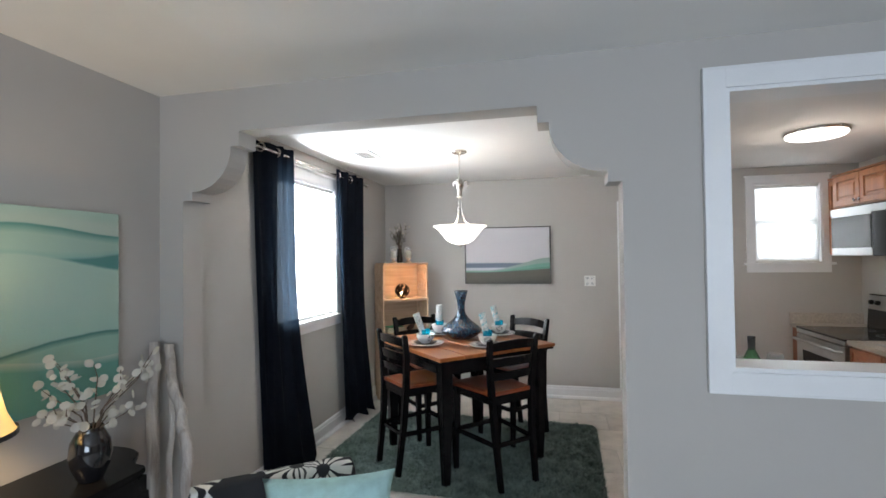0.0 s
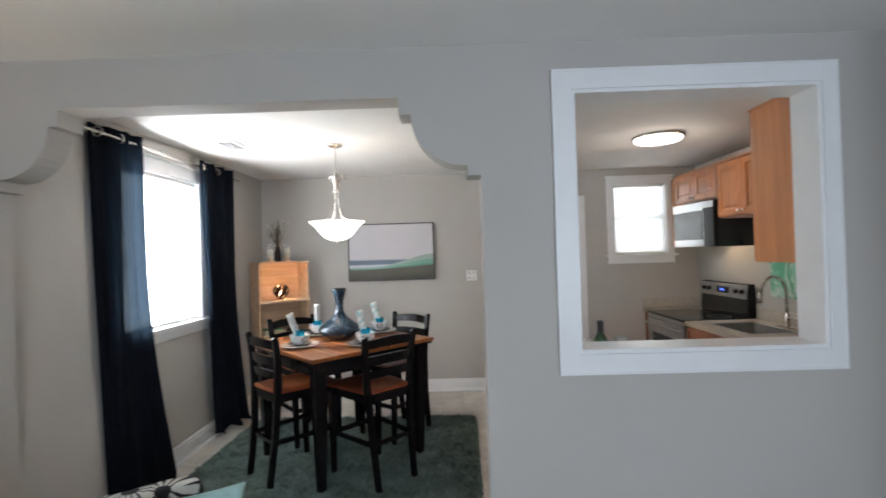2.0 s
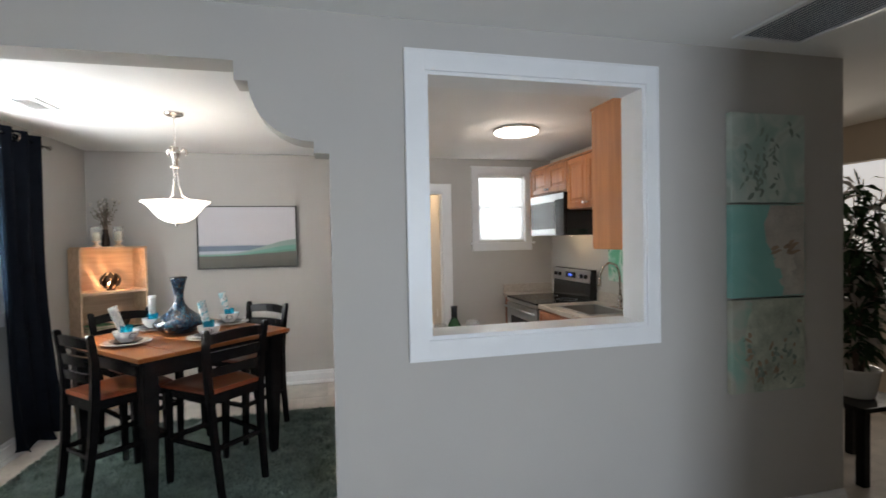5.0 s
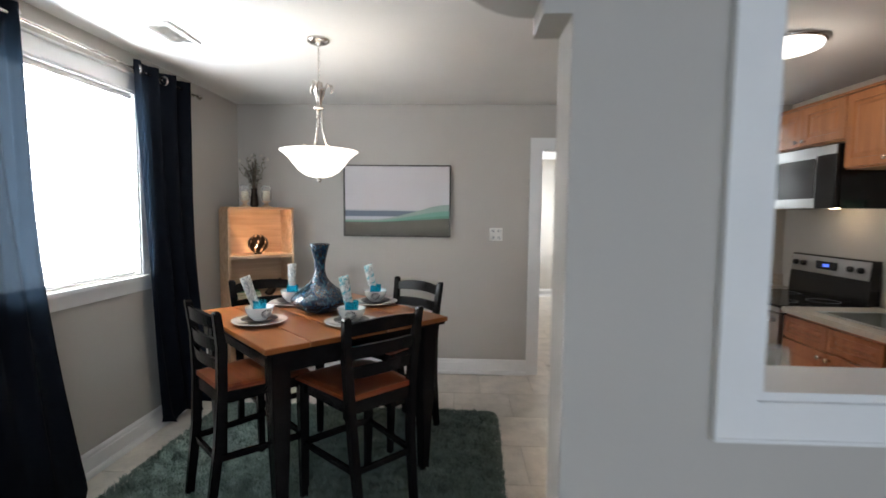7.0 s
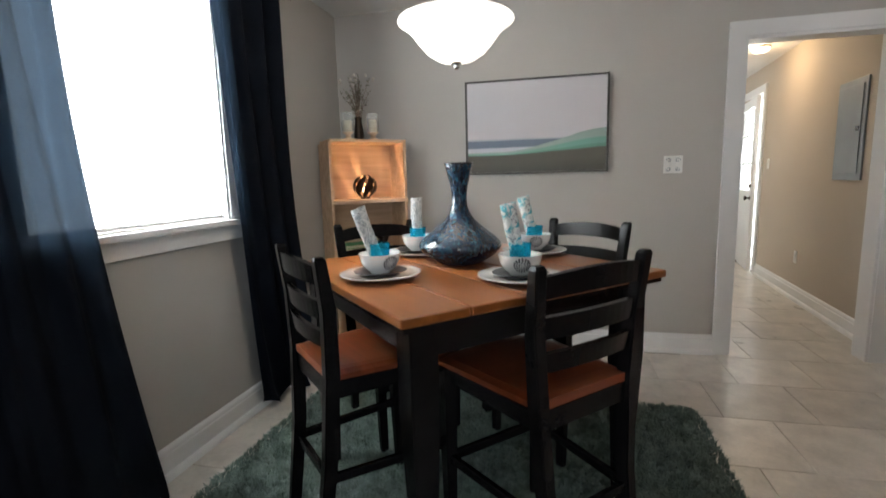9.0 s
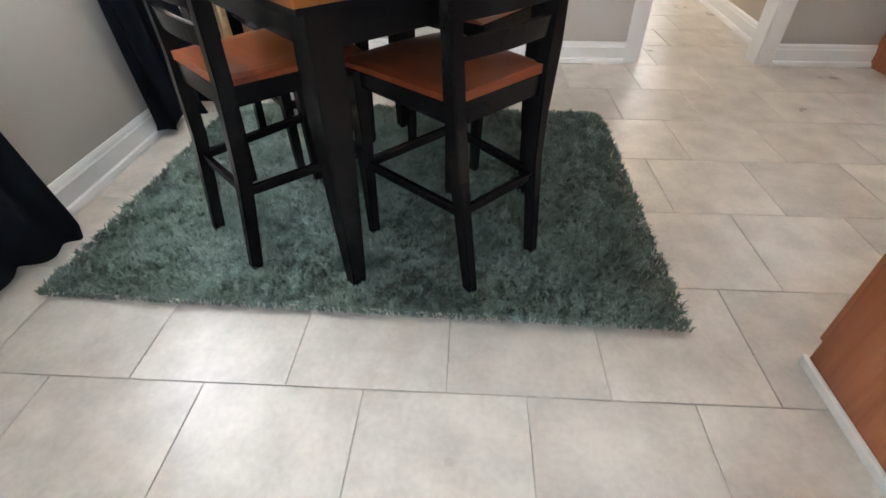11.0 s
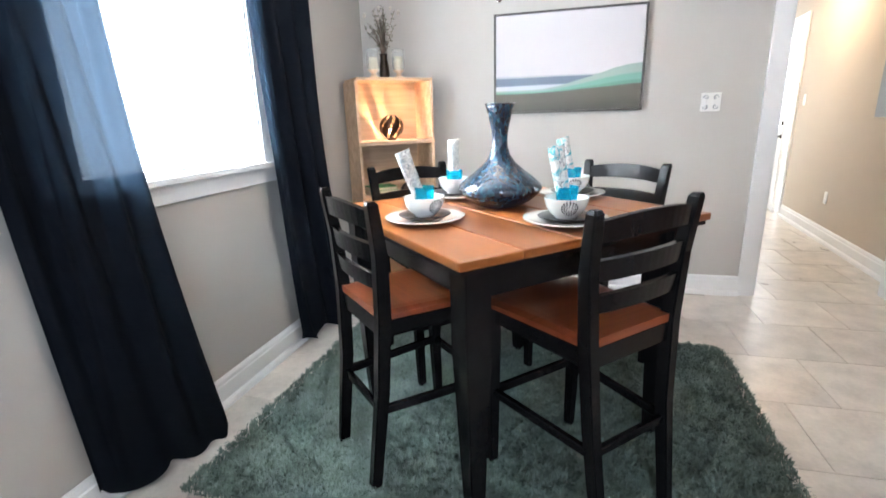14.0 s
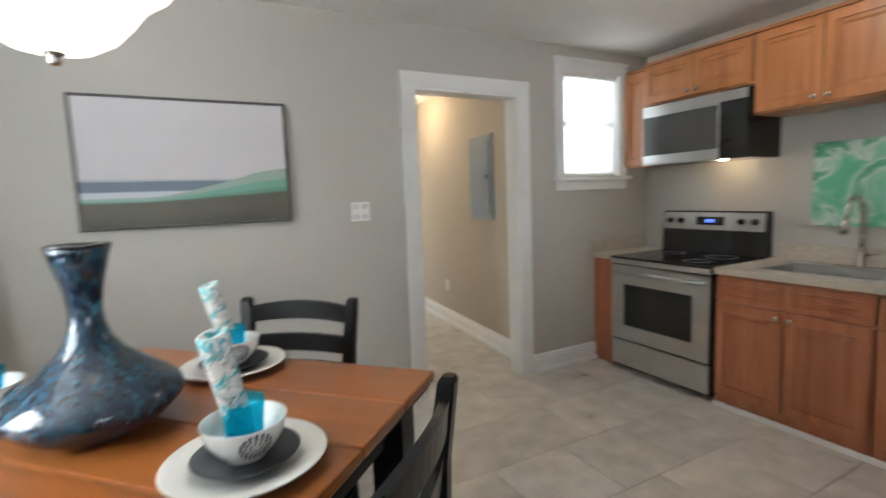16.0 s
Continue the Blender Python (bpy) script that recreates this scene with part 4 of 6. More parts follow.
# landscape picture
def landscape_material():
    m = mat("painted_landscape", (0.5, 0.5, 0.5), 0.6, bump=0.1, fine=120)
    n, l = m.node_tree.nodes, m.node_tree.links
    tc, sep, ns = n.new("ShaderNodeTexCoord"), n.new("ShaderNodeSeparateXYZ"), n.new("ShaderNodeTexNoise")
    ns.inputs["Scale"].default_value, ns.inputs["Detail"].default_value = 5, 4
    mp = n.new("ShaderNodeMapping")
    mp.inputs["Scale"].default_value = (0.5, 1, 6)
    l.new(tc.outputs["Object"], mp.inputs[0]), l.new(mp.outputs[0], ns.inputs["Vector"]), l.new(tc.outputs["Object"], sep.inputs[0])
    rise = n.new("ShaderNodeMapRange")
    rise.interpolation_type = "SMOOTHSTEP"
    rise.inputs[1].default_value, rise.inputs[2].default_value = -0.22, 0.50
    l.new(sep.outputs[0], rise.inputs[0])
    last = None
    # each wash lies below its edge: height at the flat end, how far it rises, colour, softness
    for base, up, col, soft in ((0.70, 0.0, (0.60, 0.575, 0.60), 0.2), (0.245, 0.0, (0.42, 0.43, 0.47), 0.008), (0.236, 0.0, (0.12, 0.15, 0.205), 0.006), (0.186, 0.0, (0.47, 0.49, 0.54), 0.008), (0.155, 0.14, (0.27, 0.34, 0.31), 0.006), (0.148, 0.092, (0.15, 0.31, 0.245), 0.012), (0.140, 0.055, (0.10, 0.23, 0.175), 0.012), (0.135, 0.035, (0.078, 0.072, 0.055), 0.008), (0.07, 0.03, (0.055, 0.05, 0.04), 0.06)):
        h, dz, mr = n.new("ShaderNodeMath"), n.new("ShaderNodeMath"), n.new("ShaderNodeMapRange")
        h.operation, dz.operation = "MULTIPLY_ADD", "SUBTRACT"
        l.new(rise.outputs[0], h.inputs[0])
        h.inputs[1].default_value, h.inputs[2].default_value = up, base - 0.008
        wob = n.new("ShaderNodeMath")
        wob.operation, wob.inputs[1].default_value = "MULTIPLY_ADD", 0.016
        l.new(ns.outputs[0], wob.inputs[0]), l.new(h.outputs[0], wob.inputs[2])
        l.new(wob.outputs[0], dz.inputs[0]), l.new(sep.outputs[2], dz.inputs[1])
        mr.inputs[1].default_value, mr.inputs[2].default_value = 0.0, soft
        l.new(dz.outputs[0], mr.inputs[0])
        mx = n.new("ShaderNodeMixRGB")
        mx.inputs[1].default_value, mx.inputs[2].default_value = (0.63, 0.60, 0.62, 1), (*col, 1)
        l.new(mr.outputs[0], mx.inputs[0])
        if last:
            l.new(last.outputs[0], mx.inputs[1])
        last = mx
    l.new(mx.outputs[0], n["Principled BSDF"].inputs["Base Color"])
    return m


pic = thing("landscape_picture", "framed landscape painting of pale sky over green and dark fields", "picture", pose(-0.005, YB - 0.002, 1.245))
part("canvas", box(-0.468, 0.468, -0.028, -0.002, 0.012, 0.628, 0.002), landscape_material(), pic, "painted canvas")
for r in ((-0.482, 0.482, -0.036, 0.0, 0.0, 0.011), (-0.482, 0.482, -0.036, 0.0, 0.629, 0.64), (-0.482, -0.469, -0.036, 0.0, 0.011, 0.629), (0.469, 0.482, -0.036, 0.0, 0.011, 0.629)):
    part("frame_bar", box(*r, 0.001), mat("dark_grey_frame", (0.06, 0.055, 0.05), 0.5, vary=0.2, scale=20), pic, "thin dark frame")


def switch_plate(m, gang, name="light_switch", label="white double light switch plate on the wall"):
    o = thing(name, label, "switch", m)
    w = 0.07 + 0.046 * (gang - 1)
    part("plate", box(-w / 2, w / 2, -0.006, 0, -0.057, 0.057, 0.003), M_PLASTIC, o)
    for g in range(gang):
        x = (g - (gang - 1) / 2) * 0.046
        part("toggle", box(x - 0.005, x + 0.005, -0.017, -0.004, -0.012, 0.012, 0.002), M_PLASTIC, o)
        for z in (-0.03, 0.03):
            part("screw", lathe([(0, 0.0012), (0.003, 0.0008), (0.003, 0)], 10), M_NICKEL, o).matrix_basis = pose(x, -0.006, z, 90)
    return o


sw = switch_plate(pose(0.885, YB - 0.001, 1.277), 2, label="white double switch plate with a raised scroll pattern")
for sx in (-1, 1):
    for sz in (-1, 1):
        pts = [(sx * (0.027 + (0.017 - 0.0011 * q) * math.cos(q * 0.52)), -0.0065, sz * (0.027 + (0.017 - 0.0011 * q) * math.sin(q * 0.52))) for q in range(14)]
        part("scroll", tube(pts, 0.0022, 6), M_METAL_GREY, sw, "grey raised scroll", smooth=True)


# ceiling supply vent in the dining room
def ceiling_vent(name, label, x0, x1, y0, y1, slats, tilt, along="y", wide=0.55, dark=M_METAL_GREY):
    o = thing(name, label, "vent", pose(0, 0, ZC - 0.002))
    f = 0.025
    for r in ((x0, x1, y0, y0 + f), (x0, x1, y1 - f, y1), (x0, x0 + f, y0 + f, y1 - f), (x1 - f, x1, y0 + f, y1 - f)):
        part("frame", box(*r, -0.012, 0.0, 0.002), M_TRIM, o)
    part("backing", box(x0 + f, x1 - f, y0 + f, y1 - f, -0.002, 0.0), dark, o, "shaded duct opening")
    s = math.radians(tilt)
    for k in range(slats):
        t = (k + 0.5) / slats
        bm = box(-1, 1, -1, 1, -0.0008, 0.0008)
        if along == "y":
            c, hx, hy = Vector((x0 + f + (x1 - x0 - 2 * f) * t, (y0 + y1) / 2, -0.006)), wide * (x1 - x0 - 2 * f) / slats, (y1 - y0) / 2 - f
        else:
            c, hx, hy = Vector(((x0 + x1) / 2, y0 + f + (y1 - y0 - 2 * f) * t, -0.006)), (x1 - x0) / 2 - f, wide * (y1 - y0 - 2 * f) / slats
        for v in bm.verts:
            p = Vector((v.co.x * hx, v.co.y * hy, v.co.z))
            q = (Matrix.Rotation(s, 3, "Y") if along == "y" else Matrix.Rotation(s, 3, "X")) @ p
            v.co = c + q
        part("slat", bm, M_TRIM, o)
    return o


ceiling_vent("ceiling_vent", "white slatted supply vent in the ceiling", -1.09, -0.92, 3.63, 3.93, 9, 35, "y", 0.55, M_PLASTIC)
ceiling_vent("ceiling_vent", "large white slatted return grille in the ceiling", 2.62, 3.01, 1.42, 2.06, 16, -30, "y", 0.3)


# corner shelf of stacked crates
sm = pose(-1.0725, 5.066, 0, 0, 0, 40.9)
sh = thing("corner_shelf", "pale pine shelf unit standing across the corner", "shelf", sm)
hw3, dp = 0.268, 0.275
for s in (-1, 1):
    part("side_panel", box(s * hw3 - (0.018 if s > 0 else 0), s * hw3 + (0.018 if s < 0 else 0), 0, dp, 0.0, 1.478, 0.002), M_PINE, sh)
part("top", box(-hw3 + 0.012, hw3, -0.004, dp, 1.478, 1.496, 0.002), M_PINE, sh)
for z in (0.06, 0.40, 0.74, 1.10):
    part("shelf_board", box(-hw3 + 0.018, hw3 - 0.018, 0, dp - 0.012, z - 0.02, z, 0.002), M_PINE, sh)
part("front_lip", box(-hw3, hw3, -0.012, 0.0, 1.075, 1.10, 0.002), M_PINE, sh)
part("back_panel", box(-hw3 + 0.018, hw3 - 0.018, dp - 0.012, dp - 0.003, 0.04, 1.478), M_PINE, sh)
for bk, (x0, x1, z, h, mt, lab) in enumerate(((-0.21, 0.0, 0.74, 0.03, M_CREAMBOOK, "cream paper-covered book lying on the shelf"), (-0.20, -0.01, 0.77, 0.025, M_GREENBOOK, "green cloth book lying on a stack"))):
    b = thing("book", lab, "book", sm @ pose(0, 0, z + 0.001))
    part("cover", boxes([(x0, x1, 0.03, 0.19, 0, 0.003), (x0, x1, 0.03, 0.19, h - 0.003, h), (x0, x1, 0.19, 0.193, 0, h)]), mt, b)
    part("pages", box(x0 + 0.003, x1 - 0.003, 0.033, 0.19, 0.003, h - 0.003), M_CREAMBOOK, b)
sp = thing("table_sculpture", "dark bronze curled bird-like sculpture on the shelf", "sculpture", sm @ pose(0.12, 0.12, 0.741))
sb = tube([(-0.05, 0, 0.0), (-0.03, 0, 0.02), (0.0, 0, 0.05), (0.03, 0, 0.10), (0.07, 0.01, 0.13), (0.10, 0.01, 0.10)], [0.03, 0.035, 0.03, 0.02, 0.014, 0.004], 12)
tube([(0.0, 0, 0.06), (-0.04, 0.0, 0.10), (-0.09, 0, 0.12), (-0.13, 0.01, 0.10)], [0.02, 0.016, 0.01, 0.003], 10, sb)
put("table_sculpture_body", sb, M_RUST, sp, smooth=True).name = "body"
# glowing orb with petal cut-outs
orb = thing("accent_lamp", "small lit globe lamp of dark metal petals on the shelf", "lamp", sm @ pose(0.0, 0.11, 1.101))
for k in range(8):
    a = 2 * math.pi * k / 8
    bm = bmesh.new()
    rows = []
    for j in range(13):
        t = -1.25 + 2.5 * j / 12
        w = 0.30 * math.cos(t * 1.15) + 0.02
        row = []
        for q in range(5):
            b = a + w * (q / 2 - 1) + 0.5 * t
            row.append(bm.verts.new((0.083 * math.cos(t) * math.cos(b), 0.083 * math.cos(t) * math.sin(b), 0.086 + 0.083 * math.sin(t))))
        rows.append(row)
    for r0, r1 in zip(rows, rows[1:]):
        for q in range(4):
            bm.faces.new((r0[q], r0[q + 1], r1[q + 1], r1[q]))
    part("petal", bm, M_RUST, orb, "dark metal petal", smooth=True)
part("base", lathe([(0, 0.0), (0.035, 0.0), (0.035, 0.01), (0.012, 0.014), (0.012, 0.03), (0, 0.03)], 20), M_RUST, orb, smooth=True)
part("bulb", lathe([(0, 0.03), (0.012, 0.035), (0.018, 0.055), (0.012, 0.072), (0, 0.078)], 16), glowing("amber_bulb", (1.0, 0.75, 0.45), 12.0), orb, "lit amber bulb", smooth=True)
# candle holders and branches on top
for x, h in ((-0.10, 0.0), (0.075, 0.01)):
    c = thing("candle_holder", "clear glass hurricane candle holder with ivory candle", "candle holder", sm @ pose(x, 0.11, 1.497))
    part("foot", lathe([(0, 0), (0.04, 0), (0.042, 0.006), (0.02, 0.016), (0.014, 0.03), (0.03, 0.045), (0.04, 0.052), (0, 0.052)], 28), M_PINE, c, "pale turned wooden foot", smooth=True)
    g = part("hurricane", lathe([(0.034, 0.053), (0.044, 0.075), (0.045, 0.12), (0.038, 0.165), (0.040, 0.18), (0.0385, 0.18), (0.0365, 0.165), (0.0435, 0.12), (0.0425, 0.076), (0.03, 0.055)], 28), M_GLASSWARE, c, "clear glass chimney", smooth=True)
    g.visible_shadow = False
    part("candle", lathe([(0, 0.056), (0.027, 0.056), (0.027, 0.125 + h), (0.024, 0.128 + h), (0, 0.126 + h)], 20), M_CANDLE, c, "ivory pillar candle", smooth=True)
dv = thing("branch_vase", "narrow dark vase of dried grey-green flower branches", "vase", sm @ pose(-0.015, 0.14, 1.497))
part("body", lathe([(0, 0), (0.03, 0.0), (0.034, 0.02), (0.03, 0.08), (0.022, 0.13), (0.028, 0.155), (0.026, 0.156), (0.018, 0.13), (0, 0.02)], 24), M_RUST, dv, "dark bronze vase", smooth=True)
rg = random.Random(5)
tw, bl = bmesh.new(), bmesh.new()
for k in range(26):
    a, sp2 = rg.uniform(0, 6.28), rg.uniform(0.02, 0.13)
    h = rg.uniform(0.26, 0.44)
    end = Vector((sp2 * math.cos(a), sp2 * math.sin(a) * 0.7, h))
    p0 = Vector((rg.uniform(-0.01, 0.01), rg.uniform(-0.01, 0.01), 0.10))
    pm = p0.lerp(end, 0.5) + Vector((-0.15 * end.x, -0.15 * end.y, 0.02))
    tube([p0, pm, end], [0.0022, 0.0017, 0.001], 5, tw)
    for q in range(16):
        t = rg.uniform(0.35, 1.02)
        c = p0.lerp(pm, t * 2) if t < 0.5 else pm.lerp(end, t * 2 - 1)
        d = Vector((rg.gauss(0, 1), rg.gauss(0, 1), rg.gauss(0.6, 1))).normalized()
        s2 = d.orthogonal().normalized()
        L, w = rg.uniform(0.014, 0.034), rg.uniform(0.003, 0.006)
        v = [bl.verts.new(c), bl.verts.new(c + d * L * 0.5 + s2 * w), bl.verts.new(c + d * L), bl.verts.new(c + d * L * 0.5 - s2 * w)]
        bl.faces.new(v)
tagged(part("stem_bunch", tw, M_TWIG, dv, "thin dry stems"), kind="stuff")
tagged(part("dry_leaves", bl, mat("dry_grey_leaf", (0.13, 0.12, 0.09), 0.9, vary=0.4, scale=40), dv, "dried grey-green leaves"), kind="stuff")
for k in range(12):
    a = rg.uniform(0, 6.28)
    part("blossom", lathe([(0, -0.011), (0.009, -0.006), (0.011, 0.002), (0.006, 0.011), (0, 0.012)], 9), M_LEAFW, dv, "pale dried blossom", smooth=True).location = (rg.uniform(-0.13, 0.13), rg.uniform(-0.07, 0.07), rg.uniform(0.34, 0.45))


# ---- kitchen ----
def panel_door(o, x0, x1, z0, z1, mt, handle, drawer=False):
    """A raised-panel door or drawer front on the plane y=0, the room at -y, with its round knob."""
    t, f = 0.02, 0.055 if not drawer else 0.035
    # one moulded piece: a frame, a sunk field and a raised centre, ring inside ring on the front face
    e, low = 0.003, z1 - z0 > 2 * f + 0.06
    rings = [(0, -0.001), (0, -t + e), (e, -t), (f - 0.004, -t), (f, -0.010)] + ([(f + 0.018, -0.010), (f + 0.032, -0.0165)] if low else [])
    bm = bmesh.new()
    loops = [[bm.verts.new((x, y, z)) for x, z in ((x0 + i, z0 + i), (x1 - i, z0 + i), (x1 - i, z1 - i), (x0 + i, z1 - i))] for i, y in rings]
    for p, q in zip(loops, loops[1:]):
        for k in range(4):
            bm.faces.new((p[k], p[(k + 1) % 4], q[(k + 1) % 4], q[k]))
    bm.faces.new(loops[0]), bm.faces.new(loops[-1])
    d = part("drawer_front" if drawer else "door", bm, mt, o)
    if handle:
        hx, hz = handle
        part("knob", lathe([(0, 0), (0.009, 0.0), (0.006, 0.006), (0.006, 0.014), (0.014, 0.020), (0.015, 0.025), (0.010, 0.029), (0, 0.030)], 16), M_NICKEL, d, "brushed nickel knob", smooth=True).matrix_basis = pose(hx, -t, hz, 90)
    return d


def wall_cabinet(m, w, depth, h, doors, label, mt=None):
    mt = mt or M_CAB
    o = thing("wall_cabinet", label, "cabinet", m)
    part("body", box(0, w, 0, depth, 0, h, 0.002), mt, o)
    part("crown", box(-0.0, w, -0.024, depth, h, h + 0.018, 0.003), mt, o)
    for k in range(doors):
        a, b = 0.006 + k * (w - 0.006) / doors, (k + 1) * (w - 0.006) / doors
        hx = (b - 0.03 if k % 2 == 0 else a + 0.03) if doors > 1 else b - 0.03
        panel_door(o, a, b, 0.012, h - 0.006, mt, (hx, 0.045) if w > 0.3 else None)
    return o


def base_cabinet(m, w, depth, doors, label, drawers=True, h=0.825, hollow=False):
    o = thing("base_cabinet", label, "cabinet", m)
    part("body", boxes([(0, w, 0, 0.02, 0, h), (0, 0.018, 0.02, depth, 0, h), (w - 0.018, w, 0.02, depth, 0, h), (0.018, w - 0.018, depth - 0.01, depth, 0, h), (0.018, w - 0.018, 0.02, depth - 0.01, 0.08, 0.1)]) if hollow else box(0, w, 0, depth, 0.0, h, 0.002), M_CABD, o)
    if doors:
        for k in range(doors):
            a, b = 0.006 + k * (w - 0.006) / doors, (k + 1) * (w - 0.006) / doors
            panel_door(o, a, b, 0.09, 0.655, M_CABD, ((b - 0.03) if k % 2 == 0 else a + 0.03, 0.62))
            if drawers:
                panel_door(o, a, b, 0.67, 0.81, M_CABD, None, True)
    return o


EAST = lambda y, z, x=3.07: pose(x, y, z, 0, 0, -90)
wall_cabinet(EAST(5.47, 1.52, 3.15), 0.245, 0.24, 0.73, 1, "narrow maple wall cabinet beside the window")
wall_cabinet(EAST(5.22, 1.96), 0.79, 0.32, 0.29, 2, "short maple wall cabinet above the microwave")
wall_cabinet(EAST(4.425, 1.77), 0.72, 0.32, 0.48, 2, "maple wall cabinet over the sink")
wall_cabinet(EAST(3.70, 1.77), 0.715, 0.32, 0.48, 2, "maple wall cabinet over the sink counter")
wall_cabinet(pose(3.38, 2.98, 1.426, 0, 0, 180), 0.925, 0.655, 0.885, 2, "deep maple wall cabinet beside the pass-through")
base_cabinet(EAST(5.475, 0, 2.80), 0.22, 0.58, 0, "narrow base cabinet between range and wall", False)
base_cabinet(EAST(4.44, 0, 2.765), 0.77, 0.62, 2, "reddish maple sink base cabinet with two doors", hollow=True)
base_cabinet(EAST(3.665, 0, 2.765), 0.66, 0.62, 2, "reddish maple base cabinet with two doors")
base_cabinet(pose(2.74, 2.955, 0, 0, 0, 180), 1.64, 0.61, 4, "reddish maple base cabinets under the pass-through")
base_cabinet(pose(3.385, 2.94, 0, 0, 0, 180), 0.625, 0.61, 0, "blind corner base cabinet", False)
structure("trim", boxes([(1.083, 1.098, 2.335, 2.965, 0, 0.03)], 0.004), M_TRIM, "white shoe moulding at the cabinet end", "trim")
structure("trim", boxes([(2.745, 2.763, 3.0, 4.44, 0, 0.03)], 0.004), M_TRIM, "white shoe moulding under the base cabinets", "trim")
ct = thing("worktop", "speckled beige laminate worktop with backsplash and sink cut-out", "worktop")
SX0, SX1, SY0, SY1 = 2.85, 3.22, 3.705, 4.25
ctz = (0.826, 0.862)
part("top", boxes([(2.735, SX0, 2.99, 4.445, *ctz), (SX1, 3.395, 2.99, 4.445, *ctz), (SX0, SX1, 2.99, SY0, *ctz), (SX0, SX1, SY1, 4.445, *ctz), (1.088, 3.395, 2.325, 2.99, *ctz)]), M_COUNTER, ct)
part("side_top", box(2.775, 3.395, 5.24, 5.475, *ctz, 0.003), M_COUNTER, ct)
part("backsplash", box(3.375, 3.396, 2.98, 4.445, 0.862, 0.965, 0.003), M_COUNTER, ct)
part("backsplash", box(2.775, 3.396, 5.456, 5.476, 0.862, 0.965, 0.003), M_COUNTER, ct)
sk = thing("kitchen_sink", "stainless steel drop-in sink in the worktop", "sink")
part("rim", boxes([(SX0 - 0.02, SX0 + 0.01, SY0 - 0.02, SY1 + 0.02, 0.862, 0.868), (SX1 - 0.01, SX1 + 0.02, SY0 - 0.02, SY1 + 0.02, 0.862, 0.868), (SX0 + 0.01, SX1 - 0.01, SY0 - 0.02, SY0 + 0.01, 0.862, 0.868), (SX0 + 0.01, SX1 - 0.01, SY1 - 0.01, SY1 + 0.02, 0.862, 0.868)], 0.002), M_STEEL, sk)
part("basin", boxes([(SX0, SX0 + 0.004, SY0, SY1, 0.69, 0.863), (SX1 - 0.004, SX1, SY0, SY1, 0.69, 0.863), (SX0, SX1, SY0, SY0 + 0.004, 0.69, 0.863), (SX0, SX1, SY1 - 0.004, SY1, 0.69, 0.863), (SX0, SX1, SY0, SY1, 0.686, 0.69)]), M_BASIN, sk)
fc = thing("kitchen_faucet", "brushed nickel high-arc kitchen faucet with pull-down spray", "faucet", pose(3.30, 3.95, 0.862))
part("base", lathe([(0, 0), (0.028, 0), (0.028, 0.008), (0.02, 0.014), (0.018, 0.10), (0.014, 0.12), (0, 0.12)], 20), M_NICKEL, fc, smooth=True)
part("spout", tube([(0, 0, 0.10), (0, 0, 0.28), (-0.015, 0, 0.35), (-0.05, 0, 0.395), (-0.105, 0, 0.408), (-0.16, 0, 0.38), (-0.19, 0, 0.32), (-0.198, 0, 0.28)], 0.011, 12), M_NICKEL, fc, smooth=True)
part("spray_head", tube([(-0.197, 0, 0.29), (-0.203, 0, 0.25), (-0.208, 0, 0.20)], [0.012, 0.016, 0.018], 14), M_NICKEL, fc, smooth=True)
part("lever", tube([(0, -0.015, 0.07), (0, -0.05, 0.08), (0.0, -0.10, 0.09)], [0.009, 0.007, 0.006], 10), M_NICKEL, fc, smooth=True)
part("deck_plate", box(-0.028, 0.028, -0.12, 0.12, 0, 0.006, 0.002), M_NICKEL, fc)

# range
rn = thing("kitchen_range", "stainless steel electric range with black glass top", "stove", EAST(5.235, 0, 2.735))
W = 0.775
part("side_body", box(0.004, W - 0.004, 0.03, 0.64, 0.03, 0.845), M_APPL, rn, "black enamel body")
part("drawer", box(0.004, W - 0.004, 0.0, 0.03, 0.05, 0.235, 0.006), M_STEEL, rn, "steel storage drawer")
dr = part("oven_door", box(0.004, W - 0.004, -0.005, 0.03, 0.25, 0.80, 0.006), M_STEEL, rn, "steel oven door")
part("oven_window", box(0.12, W - 0.12, -0.009, -0.004, 0.36, 0.665, 0.003), M_APPL, dr, "black glass oven window")
part("handle", tube([(0.04, -0.006, 0.755), (0.045, -0.045, 0.757), (0.2, -0.05, 0.757), (W - 0.2, -0.05, 0.757), (W - 0.045, -0.045, 0.757), (W - 0.04, -0.006, 0.755)], 0.012, 10), M_STEEL, dr, smooth=True)
part("front_trim", box(0, W, -0.004, 0.04, 0.81, 0.845, 0.004), M_STEEL, rn)
part("cooktop", box(0, W, -0.008, 0.60, 0.846, 0.864, 0.005), M_APPL, rn, "black ceramic glass cooktop")
for x, y, r in ((0.2, 0.16, 0.10), (0.57, 0.16, 0.08), (0.2, 0.43, 0.08), (0.57, 0.43, 0.10)):
    part("burner_ring", lathe([(r, 0.8642), (r, 0.8648), (r - 0.004, 0.8648), (r - 0.004, 0.8642)], 40, (x, y)), M_METAL_GREY, rn, "grey burner ring")
bg = part("backguard", sweep([((W / 2, 0.605, 0.864), W / 2, 0.04), ((W / 2, 0.61, 1.0), W / 2, 0.036), ((W / 2, 0.618, 1.17), W / 2, 0.026)]), M_APPL, rn, "black backguard")
part("control_panel", sweep([((W / 2, 0.572, 1.035), W / 2 - 0.012, 0.004), ((W / 2, 0.588, 1.16), W / 2 - 0.012, 0.004)]), M_STEEL, bg, "steel control panel")
